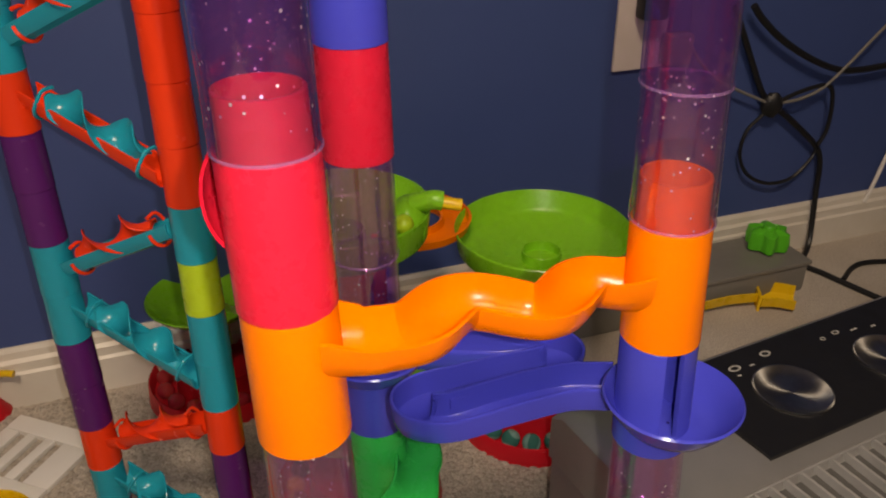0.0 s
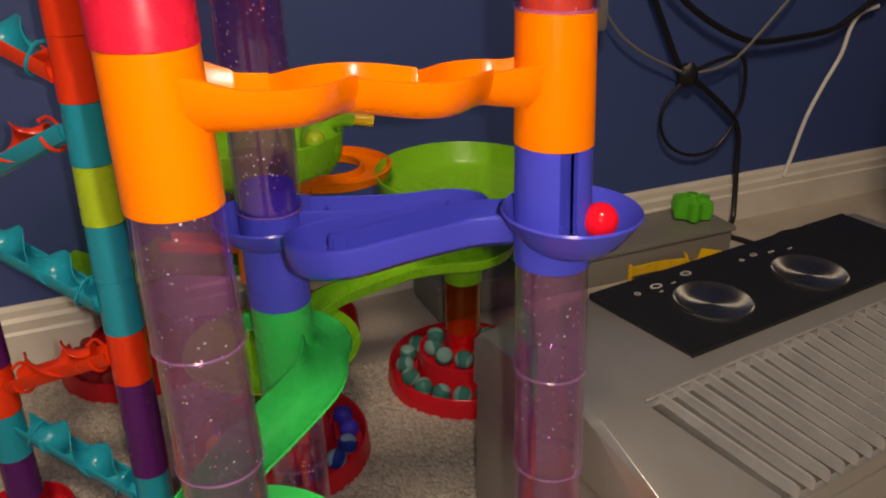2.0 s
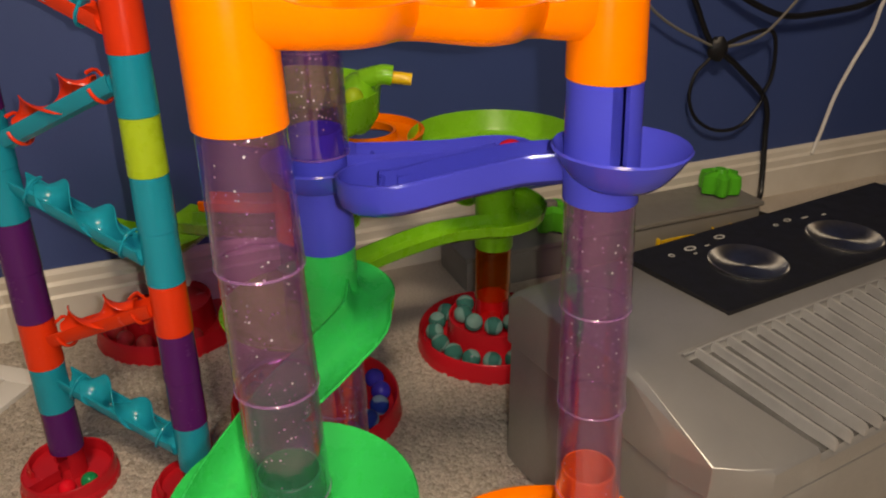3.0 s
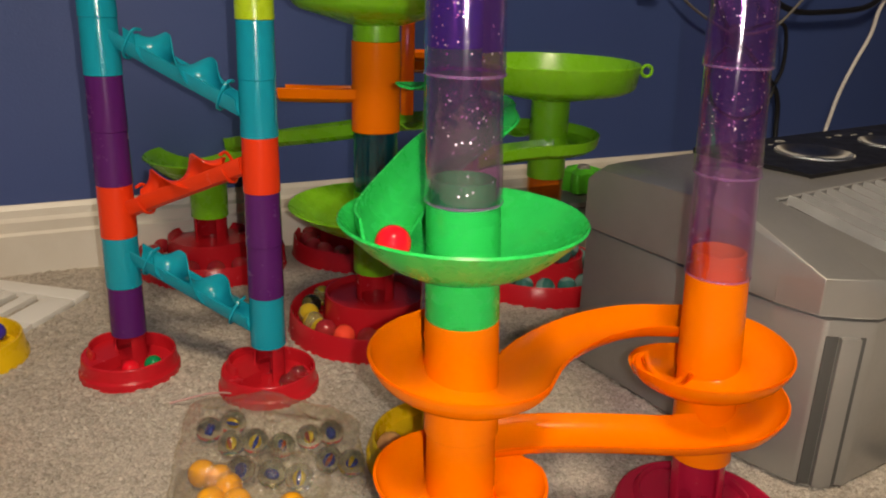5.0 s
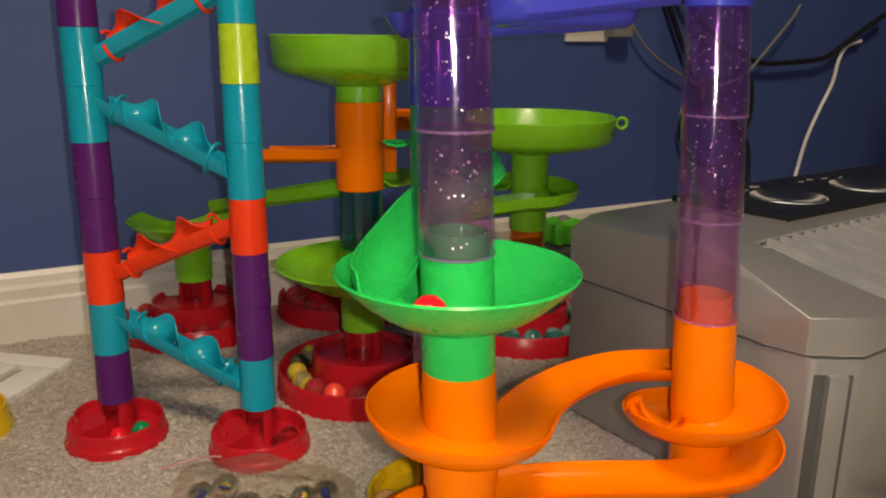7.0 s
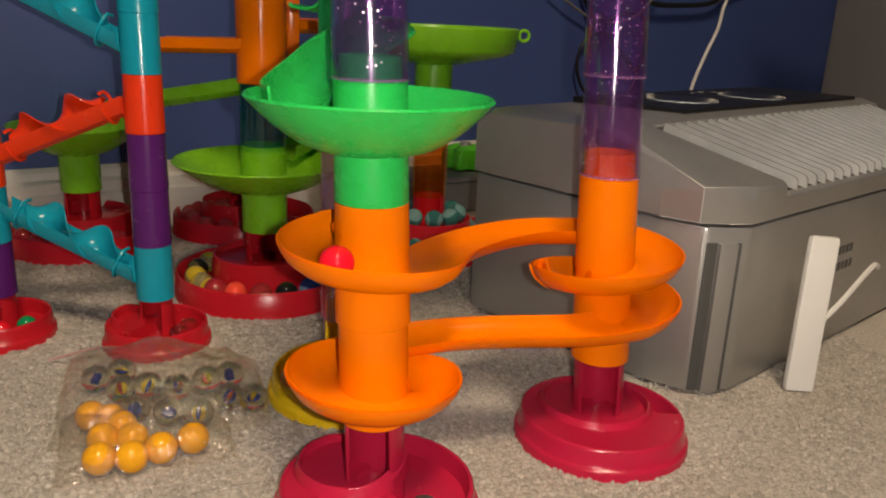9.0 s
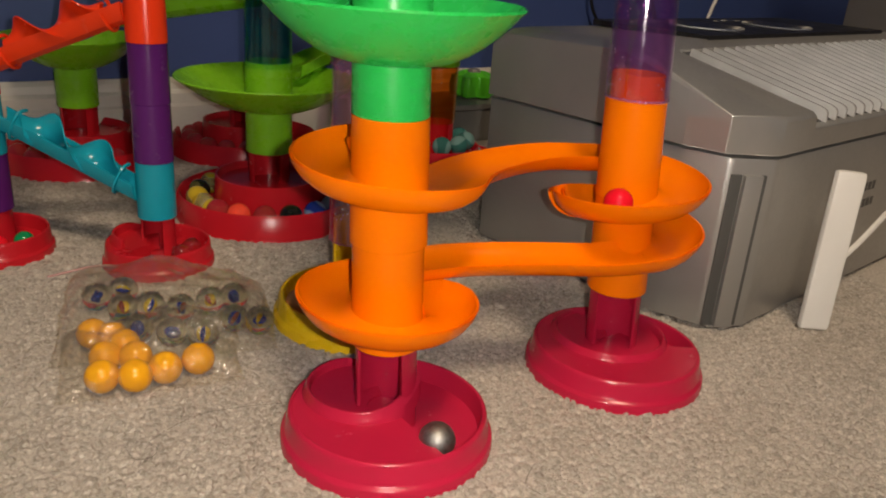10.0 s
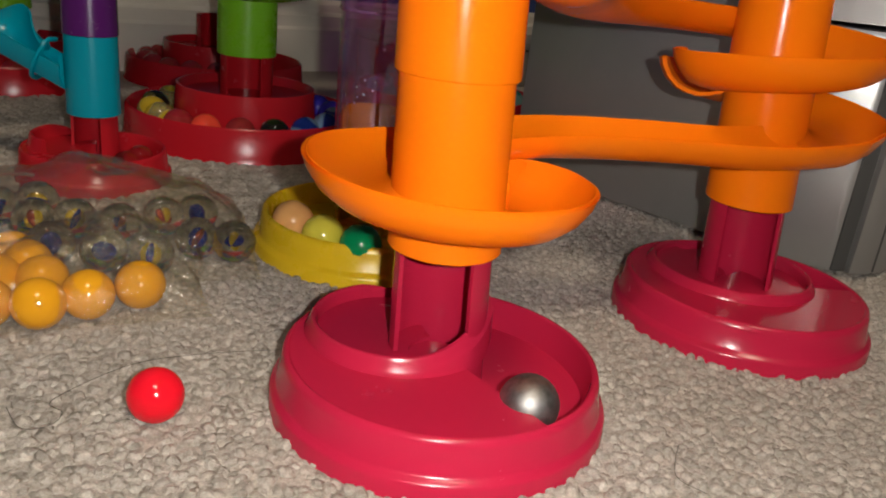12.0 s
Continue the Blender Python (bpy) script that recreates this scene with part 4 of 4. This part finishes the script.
# loose dark hairs lying on the carpet, filed here under thread
def threads():
    dark = plastic("dark_hair", (0.03, 0.022, 0.018), 0.6)
    for pts, lab in (([(-0.152, 0.295, 0.0026), (-0.146, 0.283, 0.003), (-0.1385, 0.2835, 0.0032), (-0.1365, 0.29, 0.003), (-0.14, 0.298, 0.0026), (-0.12, 0.316, 0.003), (-0.098, 0.321, 0.0032), (-0.075, 0.3235, 0.0024)], "thin dark hair curled on the beige carpet"),
                     ([(0.044, 0.252, 0.0026), (0.037, 0.243, 0.0032), (0.034, 0.236, 0.003), (0.039, 0.229, 0.0026)], "short thin dark hair on the beige carpet")):
        tagged(part("thread", tube(pts, 0.0001, 60, 5), dark), lab, "thread", "threads on the carpet")


threads()


def bag():
    t = thing("plastic_bag", -0.14, 0.42, 0, "crumpled clear plastic bag holding yellow balls and glass marbles", "bag")
    def sheet(hull, h, seed, name):
        bm = bmesh.new()
        n = 44
        grid = []
        for i in range(n + 1):
            row = []
            for j in range(n + 1):
                u, v = i / n, j / n
                p = (np.array(hull[0]) * (1 - u) + np.array(hull[1]) * u) * (1 - v) + (np.array(hull[3]) * (1 - u) + np.array(hull[2]) * u) * v
                e = (16 * u * (1 - u) * v * (1 - v)) ** 0.4
                q = noise.noise(Vector((p[0] * 28 + seed, p[1] * 28, 0))) + 0.7 * (0.4 - 2 * abs(noise.noise(Vector((p[0] * 60 + p[1] * 25, p[1] * 45, seed)))))
                row.append(bm.verts.new((p[0] + 0.003 * q, p[1], 0.003 + (h + 0.007 * q) * e)))
            grid.append(row)
        for i in range(n):
            for j in range(n):
                bm.faces.new((grid[i][j], grid[i + 1][j], grid[i + 1][j + 1], grid[i][j + 1]))
        ob = part(name, bm, BAGMAT, t)
        ob.modifiers.new("thickness", "SOLIDIFY").thickness = 0.0004
    sheet([(-0.19, 0.335), (-0.095, 0.35), (-0.1, 0.43), (-0.2, 0.41)], 0.022, 1.3, "front_pouch")
    sheet([(-0.2, 0.375), (-0.074, 0.384), (-0.08, 0.47), (-0.21, 0.5)], 0.032, 4.7, "rear_pouch")
    part("seal_strip", tube([(-0.225, 0.5, 0.005), (-0.19, 0.508, 0.009), (-0.15, 0.5, 0.007)], 0.0009, 16, 6), PINKP, t, "pink zip seal")


bag()


# ---- marbles ----


BALLRED = plastic("glossy_red_marble", (0.78, 0.008, 0.02), 0.1)
ball = part("marble", sphere(0.0083), BALLRED, None)
tagged(ball, "glossy red plastic marble rolling through the run", "marble")


def glass(name, body, swirl, clearness=0.5, lo=0.55, hi=0.8):
    """Glass marble: coloured glass with a twisted ribbon of opaque colour in it."""
    def build(nt, p):
        co = nt.nodes.new("ShaderNodeTexCoord")
        w = node(nt, "ShaderNodeTexWave", Scale=16.0, Distortion=9.0, Detail=2.0)
        nt.links.new(co.outputs["Object"], w.inputs["Vector"])
        r = ramp(nt, w.outputs[0], body, swirl, lo, hi)
        nt.links.new(r.outputs[0], p.inputs["Base Color"])
        k = ramp(nt, w.outputs[0], (clearness,) * 3, (0.0,) * 3, lo, hi)
        nt.links.new(k.outputs[0], p.inputs["Transmission Weight"])
        p.inputs["Roughness"].default_value = 0.04
        p.inputs["IOR"].default_value = 1.45
    return mat(name, build)


G_AMBER = glass("amber_glass", (0.7, 0.6, 0.25), (0.5, 0.35, 0.02), 0.7)
G_TEAL = glass("teal_marbled_glass", (0.05, 0.2, 0.17), (0.16, 0.3, 0.27), 0.3)
G_PINK = glass("red_glass", (0.55, 0.05, 0.05), (0.35, 0.02, 0.03), 0.4)
G_DARK = glass("dark_glass", (0.02, 0.02, 0.015), (0.08, 0.07, 0.02), 0.3)
G_SKY = glass("blue_glass", (0.02, 0.05, 0.35), (0.2, 0.3, 0.45), 0.4)
YBALL = plastic("yellow_ball_plastic", (0.8, 0.36, 0.01), 0.18)
GBALL = plastic("green_ball_plastic", (0.005, 0.22, 0.07), 0.15)
PEACH = plastic("peach_ball_plastic", (0.75, 0.38, 0.12), 0.25)
LEMON = plastic("lemon_ball_plastic", (0.65, 0.55, 0.05), 0.25)
NEON = plastic("neon_red_ball_plastic", (0.95, 0.08, 0.04), 0.1)
BLUEBALL = plastic("blue_ball_plastic", (0.04, 0.03, 0.4), 0.2)
shapes = {}


def marble(x, y, z, material, label, group, r=0.0083):
    key = (material.name, r)
    if key not in shapes:
        ob = part("marble", sphere(r, 20), material)
        shapes[key] = ob.data
    else:
        ob = new("marble", shapes[key])
    ob.matrix_basis = pose(x, y, z, 37 * len(scene.objects) % 360, 71 * len(scene.objects) % 360, 0)
    return tagged(ob, label, "marble", group)


def glass_build(nt, p):
    r = ramp(nt, noise_tex(nt, 90, 3).outputs[0], (0.86, 0.9, 0.76), (0.93, 0.95, 0.86))
    nt.links.new(r.outputs[0], p.inputs["Base Color"])
    p.inputs["Transmission Weight"].default_value = 1.0
    p.inputs["Roughness"].default_value = 0.02
    p.inputs["IOR"].default_value = 1.5


CLEARGLASS = mat("clear_greenish_glass", glass_build)
EYES = (plastic("blue_glass_vane", (0.02, 0.04, 0.38), 0.3), plastic("yellow_glass_vane", (0.7, 0.48, 0.02), 0.3), plastic("rust_glass_vane", (0.4, 0.06, 0.02), 0.3))


def cat_eye(x, y, z, i, r):
    """A clear glass marble with two crossed, coloured vanes inside it."""
    ob = marble(x, y, z, CLEARGLASS, "clear glass marble with coloured cat's-eye vanes in the bag", "glass marbles in the bag", r)
    for k, (turn, m) in enumerate(((0, EYES[i % 2]), (75, EYES[(0, 0, 2)[i % 3]]))):
        key = (m.name, k)
        if key not in shapes:
            bm = sphere(1.0, 12)
            bm.transform(pose(0, 0, 0, 0, 0, turn) @ Matrix.Diagonal((r * 0.3, r * 0.13, r * 0.36, 1)))
            vane = part("vane", bm, m)
            shapes[key] = vane.data
        else:
            vane = new("vane", shapes[key])
        vane.parent = ob


def place_marbles():
    steel = part("steel_marble", sphere(0.0092), DULLSTEEL)
    steel.matrix_basis = pose(-0.0052, 0.2603, 0.0155)
    tagged(steel, "dull grey steel marble lying in the crimson base", "marble")
    for x, y, z in [(-0.169, 0.350, 0.010), (-0.152, 0.349, 0.010), (-0.137, 0.356, 0.010), (-0.120, 0.364, 0.010), (-0.170, 0.372, 0.010), (-0.154, 0.370, 0.010), (-0.181, 0.401, 0.010), (-0.169, 0.395, 0.010), (-0.162, 0.386, 0.010)]:
        marble(x, y, z, YBALL, "glossy yellow plastic ball inside the clear bag", "yellow balls in the bag", 0.0092)
    for i, (x, y, z) in enumerate([(-0.186, 0.453, 0.010), (-0.118, 0.394, 0.010), (-0.1, 0.413, 0.010), (-0.0845, 0.409, 0.010), (-0.136, 0.3985, 0.010), (-0.115, 0.441, 0.010), (-0.156, 0.401, 0.012), (-0.152, 0.437, 0.010), (-0.133, 0.431, 0.010), (-0.171, 0.462, 0.010), (-0.1, 0.446, 0.010), (-0.168, 0.435, 0.010)]):
        cat_eye(x, y, z, i, 0.0094)
    # ladder bases
    marble(-0.2645, 0.5405, 0.0135, BALLRED, "small red marble in the red base", "marbles in ladder bases", 0.0072)
    marble(-0.249, 0.549, 0.0135, GBALL, "small green marble in the red base", "marbles in ladder bases", 0.0072)
    marble(-0.137, 0.516, 0.0135, CLEARGLASS, "small clear glass marble in the red base", "marbles in ladder bases", 0.0072)
    marble(-0.1305, 0.529, 0.0135, CLEARGLASS, "small clear glass marble in the red base", "marbles in ladder bases", 0.0072)
    # yellow base
    for x, y, m, lab in ((-0.0583, 0.4195, PEACH, "peach coloured ball in the yellow base"), (-0.0472, 0.4005, LEMON, "pale yellow ball in the yellow base"), (-0.0325, 0.389, GBALL, "green ball in the yellow base")):
        marble(x, y, 0.0163, m, lab, "balls in the yellow base", 0.0094)

    def on_ring(axis, r, a, z, m, lab, grp, size=0.0098):
        x, y = axis(0)
        marble(x + r * math.cos(radians(a)), y + r * math.sin(radians(a)), z, m, lab, grp, size)
    for a, m, lab in ((146, G_AMBER, "amber glass marble in the red base"), (167, G_DARK, "dark glass marble in the red base"), (187, G_AMBER, "amber glass marble in the red base"), (206, G_AMBER, "amber glass marble in the red base"),
                      (225, G_PINK, "red glass marble in the red base"), (244, NEON, "neon red ball in the red base"), (264, G_PINK, "red glass marble in the red base"), (284, G_DARK, "dark green glass marble in the red base"),
                      (305, G_SKY, "blue glass marble in the red base"), (326, G_SKY, "blue glass marble in the red base"), (347, G_SKY, "blue glass marble in the red base"), (8, BLUEBALL, "blue ball in the red base"), (29, BLUEBALL, "blue ball in the red base")):
        on_ring(C, 0.063, a, 0.0161, m, lab, "marbles in the red bases")
    for i in range(17):
        on_ring(E, 0.063, 140 + 21 * i + 0.8 * math.sin(i * 5), 0.0164, G_TEAL, "teal marbled glass marble in the red base", "teal marbles", 0.0102)
    for i in range(9):
        on_ring(E, 0.0325, 150 + 39 * i + 1.5 * math.sin(i * 3), 0.0402, G_TEAL, "teal marbled glass marble on the raised ring", "teal marbles", 0.0102)
    for i in range(9):
        on_ring(G, 0.063, 150 + 20 * i, 0.0161, G_PINK, "red glass marble in the red base", "red marbles")
    for i in range(8):
        on_ring(F, 0.063, 140 + 24 * i, 0.0161, G_PINK, "dark red glass marble in the red base", "red marbles")
    for x, y in ((-0.398, 0.61), (-0.39, 0.575), (-0.4, 0.558)):
        marble(x, y, 0.0145, BLUEBALL, "blue ball in the loose yellow base", "blue balls", 0.0083)


place_marbles()


# ---- torch beside the lens ----
def torch_thing():
    def glow(nt, p):
        p.inputs["Base Color"].default_value = (0.8, 0.8, 0.8, 1)
        p.inputs["Emission Color"].default_value = (1.0, 0.95, 0.87, 1)
        p.inputs["Emission Strength"].default_value = 15500
    t = thing("phone_torch", 0, 0, 0, "small white torch lamp shining beside the lens", "torch")
    bm = revolve([(0.0, 0.0), (0.003, 0.0), (0.003, 0.0006), (0.0, 0.0006)], n=20)
    part("lamp_lens", bm, mat("torch_glow", glow), t, local=True)
    bm = revolve([(0.0, 0.0012), (0.0045, 0.0012), (0.0045, -0.0006), (0.0036, -0.0006), (0.0036, 0.0009), (0.0, 0.0009)], n=20)
    part("housing", bm, BLACKP, t, local=True)
    return t


torch = torch_thing()


def motions():
    walk(torch, [(t, look(eye, target, roll) @ pose(0.019, 0.003, 0.008)) for t, eye, target, roll in PATH])
    def round_a(z, r, a):
        x, y = A(z)
        return (x + r * math.cos(radians(a)), y + r * math.sin(radians(a)), z)

    def round_b(z, r, a):
        x, y = B(z)
        return (x + r * math.cos(radians(a)), y + r * math.sin(radians(a)), z)
    spin = [(5.1, -120), (5.2, -60), (5.3, 25), (5.4, 95), (5.5, 165), (5.6, 215), (5.7, 272), (5.8, 320), (5.9, 383), (6.0, 450), (6.1, 505), (6.2, 555), (6.3, 592), (6.4, 635), (6.5, 680), (6.6, 735), (6.7, 795)]
    rows = [(0, (-0.04, 0.309, 0.83)), (0.4, (-0.039, 0.309, 0.82)), (0.58, (-0.036, 0.307, 0.5)), (0.65, (-0.026, 0.307, 0.442)), (0.7, (-0.012, 0.306, 0.436)), (0.8, (0.014, 0.3235, 0.4305)), (0.9, (0.022, 0.3335, 0.4295)), (1.0, (0.048, 0.3385, 0.4275)), (1.1, (0.067, 0.3465, 0.4255)), (1.2, (0.086, 0.364, 0.4235)),
            (1.3, (0.112, 0.366, 0.412)), (1.4, (0.109, 0.354, 0.376)), (1.5, (0.119, 0.349, 0.361)), (1.6, (0.121, 0.346, 0.36)), (1.7, (0.123, 0.348, 0.36)), (1.8, (0.127, 0.351, 0.36)), (1.9, (0.134, 0.356, 0.361)),
            (2.0, (0.138, 0.357, 0.361)), (2.1, (0.139, 0.362, 0.361)), (2.2, (0.131, 0.38, 0.361)), (2.3, (0.104, 0.387, 0.3495)), (2.4, (0.073, 0.3865, 0.3465)), (2.5, (0.044, 0.3795, 0.343)), (2.6, (0.018, 0.374, 0.3395)), (2.7, (0.0045, 0.382, 0.338)),
            (2.8, (0.043, 0.4055, 0.3368)), (2.9, (0.0795, 0.4195, 0.337)), (3.0, (0.0835, 0.4285, 0.3385)), (3.1, (0.052, 0.4355, 0.334)), (3.2, (0.022, 0.439, 0.332)), (3.4, (-0.002, 0.443, 0.330)), (3.6, (-0.022, 0.44, 0.315)), (3.75, (-0.021, 0.44, 0.275)),
            (3.9, (-0.033, 0.468, 0.264)), (4.15, (0.002, 0.458, 0.261)), (4.4, (0.006, 0.42, 0.253)), (4.6, (-0.014, 0.384, 0.24)), (4.8, (-0.047, 0.342, 0.2215)), (4.92, (-0.063, 0.31, 0.21)), (5.02, (-0.06, 0.275, 0.208))]
    rows += [(t, round_a(0.209 - 0.003 * (t - 5.1) / 1.6, 0.04 - 0.004 * (t - 5.1) / 1.6, a)) for t, a in spin]
    rows += [(6.8 + 0.1 * i, round_a(0.2048 - 0.0003 * i, 0.034 - 0.0007 * i, 795 + 55 * (i + 1))) for i in range(10)]
    rows += [(7.9, round_a(0.192, 0.02, 40)), (8.05, round_a(0.17, 0.0, 0)), (8.25, round_a(0.142, 0.012, 60)), (8.4, round_a(0.1460, 0.03, 80)), (8.55, round_a(0.1455, 0.03, 112)), (8.7, round_a(0.1440, 0.030, 160)), (8.8, round_a(0.1435, 0.030, 178)), (8.9, round_a(0.1430, 0.030, 197)),
             (9.0, round_a(0.1425, 0.030, 228)), (9.1, round_a(0.1420, 0.030, 265)), (9.2, round_a(0.1405, 0.030, 328)), (9.3, (0.014, 0.318, 0.1335)), (9.4, (0.034, 0.345, 0.1325)), (9.5, (0.062, 0.37, 0.1315)), (9.6, (0.09, 0.384, 0.1300)), (9.7, round_b(0.1290, 0.031, 95)), (9.8, round_b(0.1250, 0.032, 40)),
             (9.9, round_b(0.1210, 0.032, -5)), (9.95, round_b(0.1180, 0.03, -60)), (10.0, round_b(0.1130, 0.03, -125)), (10.1, round_b(0.1070, 0.032, -185)), (10.2, round_b(0.0970, 0.032, -300)), (10.25, round_b(0.0930, 0.032, -365)), (10.3, round_b(0.0870, 0.032, -425)), (10.4, (0.058, 0.324, 0.0828)), (10.5, (0.002, 0.328, 0.0815)),
             (10.6, round_a(0.0785, 0.032, 165)), (10.7, round_a(0.0750, 0.032, 275)), (10.8, round_a(0.0720, 0.032, 352)), (10.9, round_a(0.066, 0.02, 372)), (11.0, round_a(0.035, 0.0, 0)), (11.1, (-0.047, 0.282, 0.022)), (11.2, (-0.078, 0.277, 0.0225)), (11.3, (-0.106, 0.289, 0.0083)), (11.4, (-0.114, 0.296, 0.0083)), (11.5, (-0.111, 0.291, 0.0083)),
             (11.6, (-0.1135, 0.287, 0.0083)), (12.0, (-0.111, 0.288, 0.0083))]
    walk(ball, [(t, pose(*p)) for t, p in rows])


motions()
